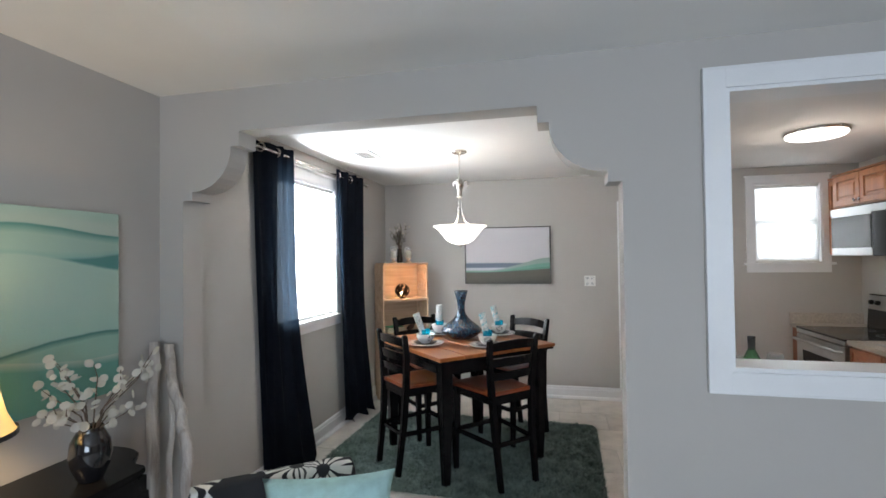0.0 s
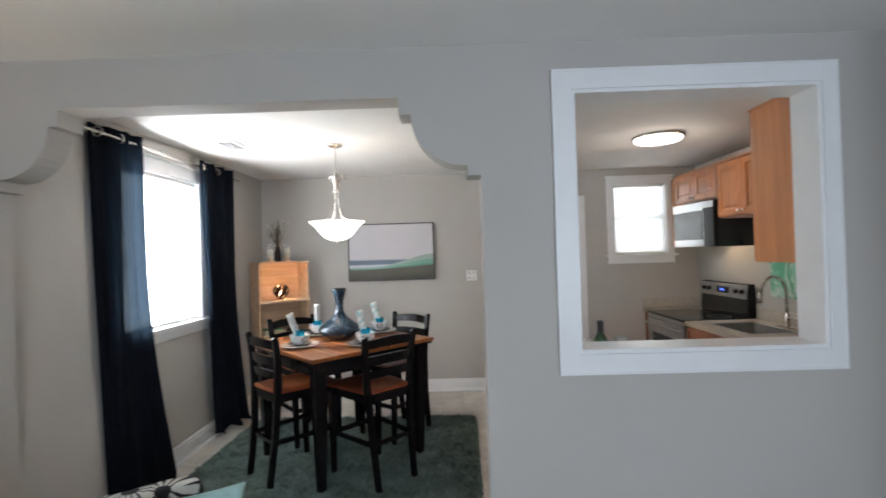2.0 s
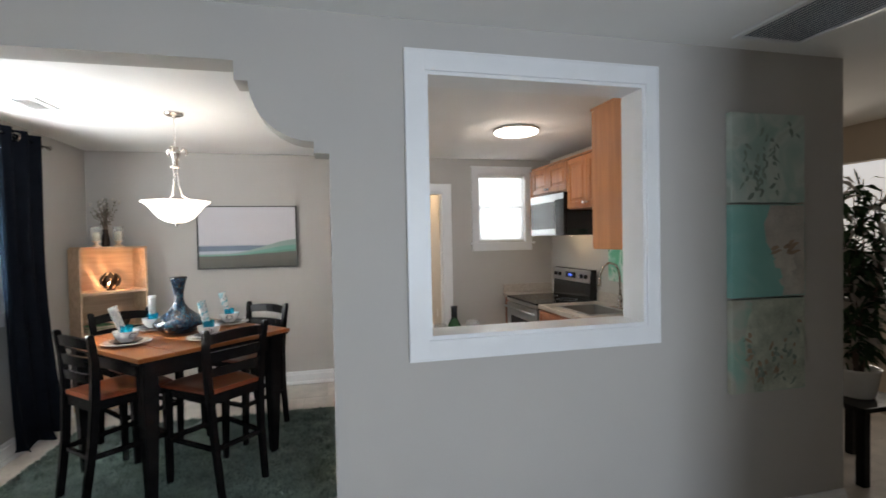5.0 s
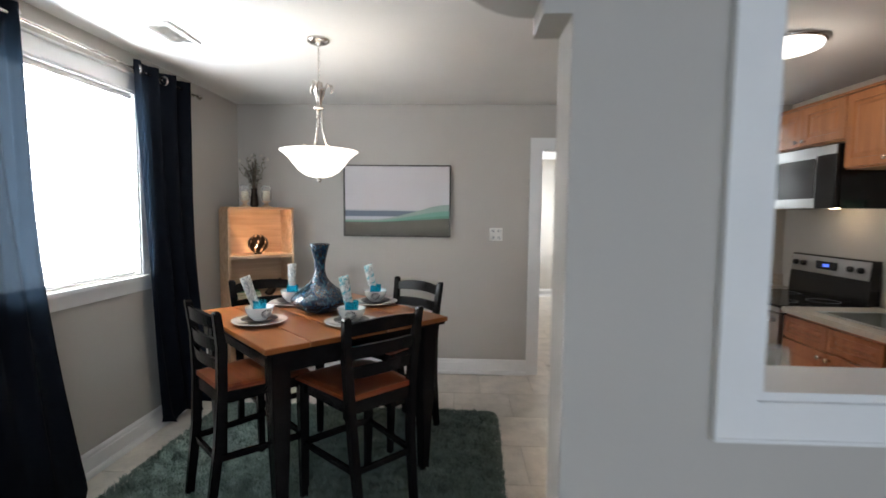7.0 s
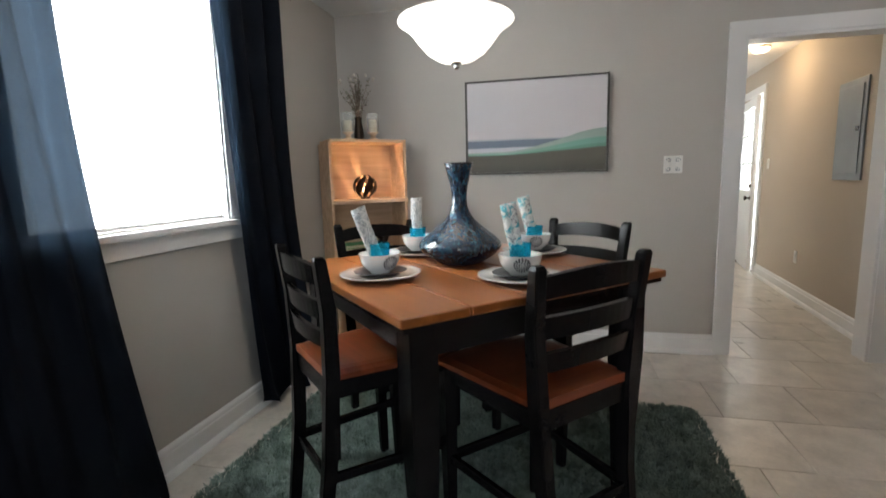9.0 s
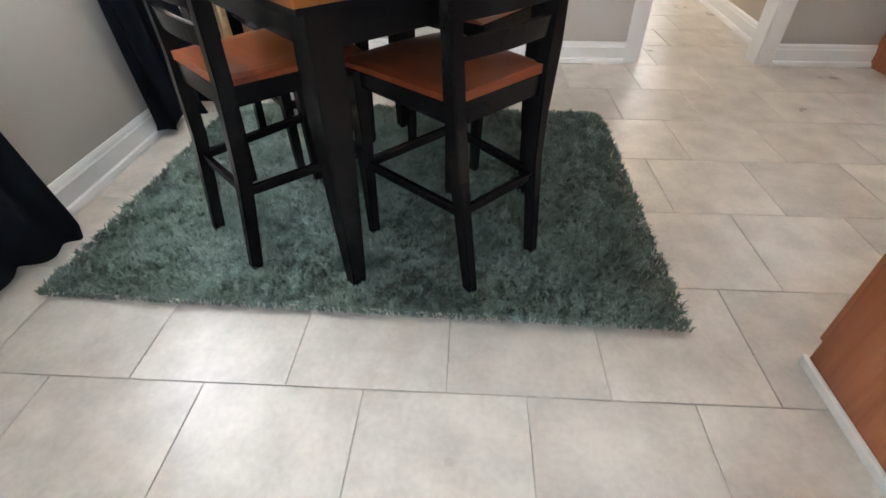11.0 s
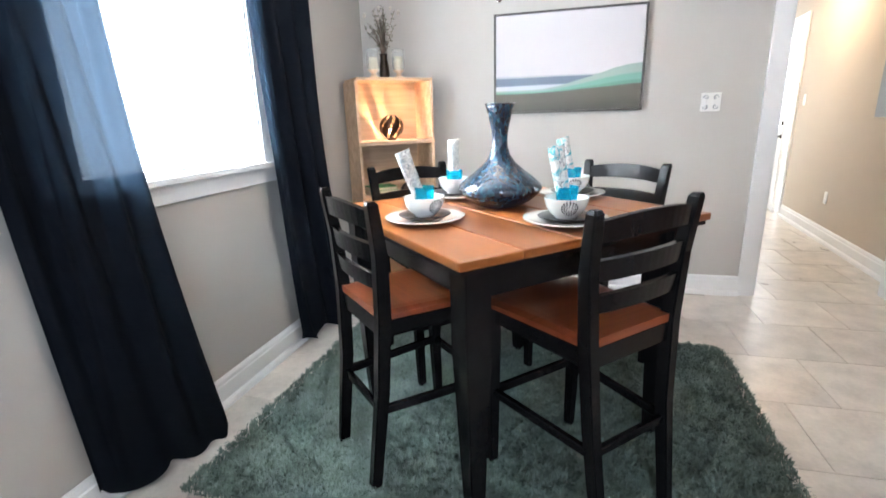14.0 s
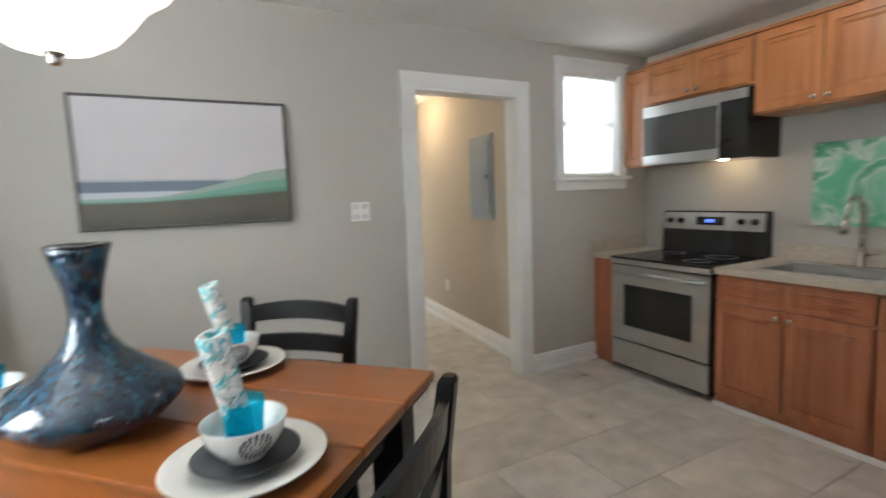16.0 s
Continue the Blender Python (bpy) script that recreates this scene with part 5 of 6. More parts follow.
part("clock", box(W / 2 - 0.10, W / 2 + 0.10, 0.566, 0.576, 1.07, 1.13, 0.002), M_APPL, bg, "black clock display")
part("clock_digits", boxes([(W / 2 - 0.028 + k * 0.016, W / 2 - 0.018 + k * 0.016, 0.5645, 0.566, 1.09, 1.112) for k in range(4)]), M_BLUELED, bg, "blue lit digits")
for x in (0.07, 0.16, W - 0.16, W - 0.07):
    kb = part("knob", lathe([(0, 0.0), (0.022, 0.0), (0.02, 0.022), (0.017, 0.026), (0, 0.026)], 20), M_APPL, bg, "black control knob", smooth=True)
    kb.matrix_basis = pose(x, 0.574, 1.098, 83)

# microwave
mw = thing("microwave", "steel over-range microwave with dark glass door", "microwave", EAST(5.205, 1.52, 3.02))
part("body", box(0, 0.77, 0.03, 0.37, 0.0, 0.425, 0.004), M_APPL, mw, "black enamel case")
md = part("door", box(0.004, 0.585, 0.0, 0.03, 0.0, 0.425, 0.006), M_STEEL, mw, "steel door frame")
part("door_window", box(0.012, 0.58, -0.004, 0.001, 0.07, 0.345, 0.004), mat("smoked_glass", (0.06, 0.06, 0.06), 0.14, vary=0.1, scale=3, bump=0.0), md, "smoked glass window")
part("control_panel", box(0.588, 0.766, 0.0, 0.03, 0.0, 0.425, 0.005), M_APPL, mw, "black glass control panel")
part("vent_strip", box(0.004, 0.766, -0.003, 0.0, 0.36, 0.42, 0.001), M_STEEL, mw, "white-lit steel vent strip")

ka = thing("kitchen_art", "green and white abstract canvas hung over the sink", "picture", pose(3.398, 4.035, 1.085, 0, 0, -90))
part("canvas", box(-0.20, 0.20, -0.03, -0.002, 0.0, 0.50, 0.003), field_material("green_wave_paint", [(0.0, (0.07, 0.32, 0.18)), (0.38, (0.12, 0.43, 0.26)), (0.46, (0.26, 0.54, 0.42)), (0.505, (0.60, 0.67, 0.60)), (0.53, (0.15, 0.45, 0.29)), (0.60, (0.06, 0.22, 0.14)), (0.63, (0.18, 0.48, 0.34)), (0.8, (0.10, 0.34, 0.22))], "noise", 0.6, 4.0, 0.9), ka)

kl = thing("ceiling_light", "round flush ceiling light with glowing white diffuser", "lamp", pose(2.35, 3.985, 0))
part("ring", lathe([(0, ZC), (0.19, ZC), (0.192, ZC - 0.004), (0.192, ZC - 0.018), (0.186, ZC - 0.020), (0, ZC - 0.018)], 48), M_NICKEL, kl, "brushed metal ring", smooth=True)
part("diffuser", lathe([(0.184, ZC - 0.020), (0.181, ZC - 0.034), (0.168, ZC - 0.042), (0.09, ZC - 0.046), (0, ZC - 0.048)], 48), M_DIFF, kl, "lit white diffuser", smooth=True).visible_shadow = False

wb = thing("wine_bottle", "green glass wine bottle standing on the kitchen worktop", "bottle", pose(1.415, 2.60, 0.8625))
part("body", lathe([(0, 0.01), (0.02, 0.002), (0.036, 0.0), (0.037, 0.006), (0.037, 0.18), (0.034, 0.20), (0.016, 0.235), (0.0145, 0.25), (0.0145, 0.285), (0.016, 0.287), (0.016, 0.297), (0, 0.297)], 28), M_BOTTLE, wb, smooth=True)
part("label", lathe([(0.0376, 0.06), (0.0378, 0.06), (0.0378, 0.14), (0.0376, 0.14)], 28), M_LABEL, wb, "cream paper label", smooth=True)
part("capsule", lathe([(0.0152, 0.235), (0.0156, 0.25), (0.0168, 0.288), (0.0168, 0.299), (0, 0.2995)], 20), M_APPL, wb, "dark foil capsule", smooth=True)
for x, y in ((1.33, 2.56), (1.52, 2.62)):
    wg = thing("wine_glass", "clear stemmed wine glass beside the bottle", "glass", pose(x, y, 0.8625), "wine glasses")
    part("body", lathe([(0, 0.0), (0.034, 0.0), (0.034, 0.003), (0.005, 0.008), (0.004, 0.085), (0.02, 0.10), (0.038, 0.135), (0.04, 0.165), (0.033, 0.215), (0.032, 0.215), (0.038, 0.165), (0.036, 0.136), (0.018, 0.103), (0, 0.098)], 28), M_GLASSWARE, wg, smooth=True)

# ---- hall ----
HT = math.degrees(math.atan2(0.087, 1))


def hall_pose(y, z):
    """On the hall's east wall: local x towards the dining room, the hall at -y."""
    return pose(hw(y) - 0.001, y, z, 0, 0, -90 - HT)


eb = thing("breaker_panel", "grey painted steel breaker panel on the hall wall", "breaker panel", hall_pose(6.54, 1.135))
part("frame", box(0, 0.44, -0.012, 0, 0, 0.735, 0.003), M_METAL_GREY, eb)
pdr = part("door", box(0.045, 0.39, -0.018, -0.0115, 0.05, 0.69, 0.003), M_METAL_GREY, eb)
part("latch", box(0.335, 0.37, -0.024, -0.017, 0.36, 0.39, 0.002), M_APPL, pdr, "black latch")
switch_plate(hall_pose(8.155, 1.30), 1, label="white single light switch plate beside the exterior door")
ol = thing("power_outlet", "white duplex power outlet low on the hall wall", "outlet", hall_pose(7.18, 0.40))
part("plate", box(-0.035, 0.035, -0.006, 0, -0.057, 0.057, 0.003), M_PLASTIC, ol)
for z in (-0.02, 0.02):
    part("socket", box(-0.016, 0.016, -0.009, -0.005, z - 0.014, z + 0.014, 0.004), M_PLASTIC, ol)
d2 = thing("door_2", "white exterior door with nine-pane glazed upper half", "door", hall_pose(9.48, 0))
d2["kind"] = "structure"
for nm, r in (("jamb_casing", (1.04, 1.13, -0.02, 0, 0, 2.21)), ("jamb_casing", (-0.11, -0.02, -0.02, 0, 0, 2.21)), ("head_casing", (-0.02, 1.04, -0.02, 0, 2.12, 2.21))):
    casing_bar(nm, *r, d2)
# the leaf stands a little ajar into the hall
lf = part("door_leaf", boxes([(0.0, 1.01, 0.02, 0.062, 0.012, 0.98), (0.0, 0.12, 0.02, 0.062, 0.98, 2.10), (0.89, 1.01, 0.02, 0.062, 0.98, 2.10), (0.12, 0.89, 0.02, 0.062, 1.99, 2.10)]), M_DOOR, d2, "white painted door leaf")
part("muntin", boxes([(0.37, 0.39, 0.026, 0.056, 0.98, 1.99), (0.62, 0.64, 0.026, 0.056, 0.98, 1.99), (0.12, 0.89, 0.026, 0.056, 1.31, 1.33), (0.12, 0.89, 0.026, 0.056, 1.65, 1.67)]), M_DOOR, lf)
for k in range(3):
    for j in range(3):
        g = part("pane", box(0.12 + k * 0.257, 0.37 + k * 0.257, 0.04, 0.044, 0.98 + j * 0.337, 1.31 + j * 0.337), M_CLEAR, lf)
        g.visible_shadow = False
part("knob", lathe([(0, 0), (0.026, 0.0), (0.024, 0.008), (0.01, 0.012), (0.01, 0.03), (0.028, 0.045), (0.026, 0.06), (0, 0.064)], 20), M_RUST, lf, "dark bronze knob", smooth=True).matrix_basis = pose(0.945, 0.02, 0.90, 90)
part("deadbolt", lathe([(0, 0), (0.024, 0.0), (0.022, 0.014), (0, 0.016)], 20), M_RUST, lf, "dark bronze deadbolt", smooth=True).matrix_basis = pose(0.945, 0.02, 1.05, 90)
part("threshold", box(-0.02, 1.04, -0.01, 0.10, 0.0, 0.02, 0.003), M_RUST, d2, "dark metal threshold")
lf.matrix_basis = pose(0, 0, 0, 0, 0, -5)
structure("backdrop", box(6.2, 6.25, 1.6, 5.2, -0.5, 3.2), M_PALECARD, "hazy daylight outside the passage window", "backdrop")
structure("backdrop", box(3.2, 3.25, 7.8, 11.0, -0.5, 3.2), M_SKYCARD, "bright daylight outside the hall door", "backdrop")
for hx, hy, hr in ((1.81, 7.25, 1.0), (2.07, 7.5, 0.7)):
    hl = thing("ceiling_light", "small round flush hall ceiling light, lit", "lamp", pose(hx, hy, 0), "hall ceiling lights")
    part("base", lathe([(0, ZC), (0.12 * hr, ZC), (0.12 * hr, ZC - 0.02), (0, ZC - 0.02)], 32), M_NICKEL, hl, smooth=True)
    part("diffuser", lathe([(0.115 * hr, ZC - 0.02), (0.105 * hr, ZC - 0.04), (0.07 * hr, ZC - 0.055), (0, ZC - 0.06)], 32), M_DIFF, hl, "lit white glass shade", smooth=True).visible_shadow = False

# ---- living room ----
def wave_paint():
    """Layered sea-green waves: each curve parts one wash of colour from the next, with a dark edge."""
    m = mat("sea_green_wave_paint", (0.3, 0.45, 0.38), 0.5, bump=0.2, fine=110)
    n, l = m.node_tree.nodes, m.node_tree.links
    tc, sep, ns = n.new("ShaderNodeTexCoord"), n.new("ShaderNodeSeparateXYZ"), n.new("ShaderNodeTexNoise")
    l.new(tc.outputs["Object"], sep.inputs[0])
    ns.inputs["Scale"].default_value, ns.inputs["Detail"].default_value = 3.0, 4
    l.new(tc.outputs["Object"], ns.inputs["Vector"])

    def math_node(op, a, b, c=None):
        k = n.new("ShaderNodeMath")
        k.operation = op
        for i, v in enumerate((a, b, c)):
            if v is None:
                continue
            if isinstance(v, (int, float)):
                k.inputs[i].default_value = v
            else:
                l.new(v, k.inputs[i])
        return k.outputs[0]

    out = None
    base = n.new("ShaderNodeValToRGB")
    ramp_set(base, [(0.3, (0.30, 0.45, 0.37)), (0.7, (0.40, 0.53, 0.45))])
    l.new(ns.outputs[0], base.inputs[0])
    out = base.outputs[0]
    for c, amp, k, ph, col, soft in ((0.77, 0.02, 4.2, 0.4, (0.42, 0.52, 0.44), 0.03), (0.715, 0.022, 5.0, 0.8, (0.10, 0.27, 0.23), 0.004), (0.706, 0.022, 5.0, 0.8, (0.33, 0.48, 0.40), 0.03), (0.645, 0.018, 5.5, 2.6, (0.25, 0.43, 0.37), 0.02), (0.625, 0.022, 5.0, 3.0, (0.06, 0.21, 0.19), 0.010), (0.575, 0.05, 4.2, 1.1, (0.36, 0.50, 0.42), 0.010), (0.45, 0.03, 4.0, 2.4, (0.32, 0.48, 0.40), 0.15), (0.245, 0.03, 5.0, 5.4, (0.06, 0.19, 0.16), 0.005), (0.236, 0.03, 5.0, 5.4, (0.28, 0.45, 0.36), 0.02), (0.19, -0.035, 5.0, 5.0, (0.38, 0.50, 0.42), 0.004), (0.184, -0.035, 5.0, 5.0, (0.13, 0.33, 0.27), 0.03)):
        s = math_node("SINE", math_node("MULTIPLY_ADD", sep.outputs[0], k, ph), 0)
        h = math_node("MULTIPLY_ADD", s, amp, c)
        h = math_node("MULTIPLY_ADD", ns.outputs[0], 0.03, h)
        mr = n.new("ShaderNodeMapRange")
        mr.inputs[1].default_value, mr.inputs[2].default_value = -0.002, soft
        l.new(math_node("SUBTRACT", h, sep.outputs[2]), mr.inputs[0])
        mx = n.new("ShaderNodeMixRGB")
        mx.inputs[2].default_value = (*col, 1)
        l.new(mr.outputs[0], mx.inputs[0]), l.new(out, mx.inputs[1])
        out = mx.outputs[0]
    l.new(out, n["Principled BSDF"].inputs["Base Color"])
    return m


M_WAVE = wave_paint()
wa = thing("wave_canvas", "large sea-green abstract wave canvas on the wall", "picture", pose(XL + 0.002, 1.28, 0.95, 0, 0, 90))
part("canvas", box(-0.62, 0.62, -0.04, -0.002, 0, 0.82, 0.004), M_WAVE, wa)
cn = thing("console_table", "black lacquered console table with a scalloped back edge", "table")
edge = [(-1.475, 0.55), (-1.10, 0.55), (-1.075, 0.575), (-1.072, 1.63), (-1.078, 1.66), (-1.098, 1.678), (-1.13, 1.682), (-1.165, 1.69), (-1.19, 1.712), (-1.205, 1.745), (-1.235, 1.782), (-1.28, 1.805), (-1.34, 1.815), (-1.475, 1.815)]
for nm, z0, z1, k in (("top", 0.708, 0.73, 1.0), ("top_moulding", 0.694, 0.708, 0.985)):
    bm = bmesh.new()
    f = bm.faces.new([bm.verts.new((-1.27 + (x + 1.27) * k, 1.18 + (y - 1.18) * k, z0)) for x, y in edge])
    for v in bmesh.ops.extrude_face_region(bm, geom=[f])["geom"]:
        if isinstance(v, bmesh.types.BMVert):
            v.co.z = z1
    bmesh.ops.bevel(bm, geom=[e for e in bm.edges if abs(e.verts[0].co.z - e.verts[1].co.z) < 1e-6], offset=0.004, segments=2, affect="EDGES")
    part(nm, bm, M_BLACK, cn, "black lacquered top with scalloped corners" if nm == "top" else "")
part("apron", boxes([(-1.46, -1.09, 0.57, 1.68, 0.61, 0.694)], 0.003), M_BLACK, cn)
for x in (-1.45, -1.11):
    for y in (0.59, 1.66):
        part("leg", sweep([((x, y, 0), 0.016, 0.016), ((x, y, 0.58), 0.026, 0.026), ((x, y, 0.63), 0.026, 0.026)], 0.004), M_BLACK, cn)
bv = thing("flower_vase", "glossy black ovoid vase of white silver-dollar branches", "vase", pose(-1.19, 1.525, 0.731))
part("body", lathe([(0, 0), (0.036, 0.0), (0.041, 0.006), (0.062, 0.055), (0.070, 0.10), (0.064, 0.148), (0.046, 0.182), (0.04, 0.195), (0.043, 0.201), (0.04, 0.201), (0.034, 0.19), (0.056, 0.148), (0, 0.04)], 36), M_BKVASE, bv, smooth=True)
rg = random.Random(11)
br = bmesh.new()
tips = []
for k in range(15):
    a = rg.uniform(0, 6.28)
    sp2, h = rg.uniform(0.06, 0.17), rg.uniform(0.10, 0.32)
    p = [Vector((0.01 * math.cos(a), 0.01 * math.sin(a), 0.15)), Vector((0.3 * sp2 * math.cos(a), 0.3 * sp2 * math.sin(a), 0.15 + h * 0.4)), Vector((sp2 * math.cos(a + 0.3), sp2 * math.sin(a + 0.3), 0.15 + h * 0.8)), Vector((1.2 * sp2 * math.cos(a + 0.5), 1.2 * sp2 * math.sin(a + 0.5), 0.15 + h))]
    tube(p, [0.003, 0.0025, 0.0018, 0.001], 6, br)
    tips += [p[1].lerp(p[2], 0.5), p[2], p[2].lerp(p[3], 0.3), p[2].lerp(p[3], 0.6), p[3], p[2] + Vector((0.02, 0.02, 0.01)), p[1].lerp(p[2], 0.8)]
part("branch_spray", br, M_TWIG, bv, "thin brown branches")
for c in tips:
    bm = bmesh.new()
    n2 = Vector((rg.gauss(0.6, 0.6), rg.gauss(-0.6, 0.6), rg.gauss(0.2, 0.5))).normalized()
    s2 = n2.orthogonal().normalized()
    t2 = n2.cross(s2)
    r = rg.uniform(0.012, 0.020)
    off = Vector((rg.uniform(-0.03, 0.03), rg.uniform(-0.03, 0.03), rg.uniform(-0.03, 0.03)))
    cv = bm.verts.new(c + off + n2 * 0.004)
    ring = [bm.verts.new(c + off + (s2 * math.cos(q) + t2 * math.sin(q) * 0.85) * r * rg.uniform(0.93, 1.05)) for q in [2 * math.pi * w / 12 for w in range(12)]]
    for i in range(12):
        bm.faces.new((ring[i], ring[(i + 1) % 12], cv))
    part("petal_disc", bm, M_PETAL, bv, "round white papery seed pod", smooth=True)
tl = thing("table_lamp", "lit table lamp with cream bell shade and dark trim", "lamp", pose(-1.30, 1.165, 0.731))
part("base", lathe([(0, 0), (0.06, 0.0), (0.06, 0.012), (0.025, 0.03), (0.018, 0.08), (0.032, 0.14), (0.022, 0.21), (0.01, 0.24), (0.01, 0.30), (0, 0.30)], 28), M_BKVASE, tl, "dark turned base", smooth=True)
part("shade", lathe([(0.155, 0.27), (0.128, 0.33), (0.112, 0.40), (0.105, 0.47), (0.104, 0.50), (0.102, 0.50), (0.103, 0.47), (0.11, 0.40), (0.126, 0.33), (0.153, 0.27)], 40), thin("cream_lampshade_cloth", (0.75, 0.66, 0.48), 0.55), tl, "cream fabric shade", smooth=True)
for r0, z in ((0.156, 0.265), (0.105, 0.495)):
    part("trim_band", lathe([(r0, z), (r0 + 0.003, z), (r0 + 0.002, z + 0.016), (r0 - 0.001, z + 0.016)], 40), M_DARKPL, tl, "dark beaded trim")
for k, (x, y, pts, r) in enumerate(((-1.375, 1.97, [(0, 0, 0), (-0.03, 0.05, 0.5), (-0.085, 0.12, 1.14)], 0.031), (-1.17, 1.96, [(0, 0, 0), (0.0, 0.03, 0.35), (-0.06, 0.08, 0.72), (-0.19, 0.13, 0.98), (-0.215, 0.15, 1.13)], 0.03), (-1.285, 1.97, [(0, 0, 0), (-0.03, 0.06, 0.45), (-0.08, 0.14, 0.90)], 0.017))):
    o = thing("birch_branch", "pale weathered birch branch leaning in the corner", "branch", pose(x, y, 0), "birch branches")
    dense = []
    P2 = [Vector(p) for p in pts]
    for a, b in zip(P2, P2[1:]):
        for q in range(6):
            dense.append(a.lerp(b, q / 6))
    dense.append(P2[-1])
    rr = [r * (1 - 0.25 * i / len(dense)) * (1 + 0.08 * math.sin(i * 2.3 + k)) for i in range(len(dense))]
    for i, p in enumerate(dense):
        p += Vector((0.006 * math.sin(i * 1.3 + k), 0.006 * math.cos(i * 1.7 + k), 0))
    part("stick", tube(dense, rr, 10), M_BARK, o, smooth=True)


def leaf_print():
    """Black cloth printed with white fans of narrow leaves, each round a stem point of its own."""
    m = mat("black_white_leaf_cloth", (0.02, 0.02, 0.02), 0.9, bump=0.1, fine=300)
    n, l = m.node_tree.nodes, m.node_tree.links

    def op(kind, a, b=None):
        k = n.new("ShaderNodeMath")
        k.operation = kind
        for q, val in enumerate((a, b)):
            if val is None:
                continue
            if isinstance(val, (int, float)):
                k.inputs[q].default_value = val
            else:
                l.new(val, k.inputs[q])
        return k.outputs[0]

    tc, sep, com, v = n.new("ShaderNodeTexCoord"), n.new("ShaderNodeSeparateXYZ"), n.new("ShaderNodeCombineXYZ"), n.new("ShaderNodeTexVoronoi")
    l.new(tc.outputs["Object"], sep.inputs[0])
    l.new(sep.outputs[0], com.inputs[0]), l.new(op("SUBTRACT", sep.outputs[2], sep.outputs[1]), com.inputs[1])
    v.voronoi_dimensions = "2D"
    v.inputs["Scale"].default_value = 5.2
    l.new(com.outputs[0], v.inputs["Vector"])
    dv = n.new("ShaderNodeVectorMath")
    dv.operation = "SUBTRACT"
    l.new(com.outputs[0], dv.inputs[0]), l.new(v.outputs["Position"], dv.inputs[1])
    s2, ln = n.new("ShaderNodeSeparateXYZ"), n.new("ShaderNodeVectorMath")
    ln.operation = "LENGTH"
    l.new(dv.outputs[0], s2.inputs[0]), l.new(dv.outputs[0], ln.inputs[0])
    ang = op("ARCTAN2", s2.outputs[1], s2.outputs[0])
    leaf = op("SINE", op("MULTIPLY", ang, 15.0))
    dist = ln.outputs["Value"]
    white = op("GREATER_THAN", op("SUBTRACT", leaf, op("MULTIPLY", dist, 6.0)), -0.72)
    inside = op("MULTIPLY", op("LESS_THAN", dist, 0.125), op("GREATER_THAN", dist, 0.03))
    mx = n.new("ShaderNodeMixRGB")
    mx.inputs[1].default_value, mx.inputs[2].default_value = (0.012, 0.012, 0.014, 1), (0.62, 0.60, 0.55, 1)
    l.new(op("MULTIPLY", white, inside), mx.inputs[0])
    l.new(mx.outputs[0], n["Principled BSDF"].inputs["Base Color"])
    return m


M_PRINT = leaf_print()


def padded(x0, x1, y0, y1, z0, z1, r, crown=0.02):
    b = box(x0, x1, y0, y1, z0, z1)
    bmesh.ops.subdivide_edges(b, edges=b.edges[:], cuts=7, use_grid_fill=True)
    cx, cy, cz = (x0 + x1) / 2, (y0 + y1) / 2, (z0 + z1) / 2
    hx, hy, hz = (x1 - x0) / 2, (y1 - y0) / 2, (z1 - z0) / 2
    for v in b.verts:
        q = Vector((v.co.x - cx, v.co.y - cy, v.co.z - cz))
        c = Vector((max(-hx + r, min(hx - r, q.x)), max(-hy + r, min(hy - r, q.y)), max(-hz + r, min(hz - r, q.z))))
        d = q - c
        if d.length > 1e-6:
            q = c + d.normalized() * min(d.length, r)
        f = (1 - (q.x / hx) ** 2) * (1 - (q.z / hz) ** 2)
        q.y += crown * f * (1 if q.y > 0 else -1)
        v.co = Vector((cx, cy, cz)) + q
    return b


ac = thing("accent_chair", "armless accent chair in black and white leaf-print fabric", "chair", pose(-0.61, 1.83, 0, 0, 0, 39))
part("backrest", padded(-0.315, 0.315, -0.11, 0.0, 0.30, 0.705, 0.035), M_PRINT, ac, "leaf-print padded back", smooth=True)
part("seat", padded(-0.315, 0.315, -0.62, -0.085, 0.27, 0.43, 0.04, 0.0), M_PRINT, ac, "leaf-print padded seat", smooth=True)
for x in (-0.27, 0.27):
    for y in (-0.57, -0.06):
        part("leg", sweep([((x, y, 0), 0.014, 0.014), ((x, y, 0.29), 0.024, 0.024)], 0.003), M_BLACK, ac, "black tapered leg")
pw2 = thing("throw_pillow", "mint green plush throw pillow propped on the chair", "pillow", pose(-0.315, 1.73, 0.43) @ pose(0, 0, 0, 0, 0, 22) @ pose(0, 0, 0, -12))
bm = bmesh.new()
N2 = 16
for side in (-1, 1):
    g = []
    for j in range(N2 + 1):
        for i in range(N2 + 1):
            u, v = -1 + 2 * i / N2, -1 + 2 * j / N2
            pin = 1 - 0.10 * (1 - abs(u) ** 2) * abs(v) ** 2
            pin2 = 1 - 0.10 * (1 - abs(v) ** 2) * abs(u) ** 2
            th = 0.075 * max(0, (1 - u ** 4) * (1 - v ** 4)) ** 0.6
            g.append(bm.verts.new((0.245 * u * pin2, side * th - 0.05, 0.155 + 0.15 * v * pin)))
    for j in range(N2):
        for i in range(N2):
            a = j * (N2 + 1) + i
            bm.faces.new((g[a], g[a + 1], g[a + N2 + 2], g[a + N2 + 1]))
bmesh.ops.remove_doubles(bm, verts=bm.verts, dist=0.0005)
part("cushion", bm, M_MINT, pw2, smooth=True)

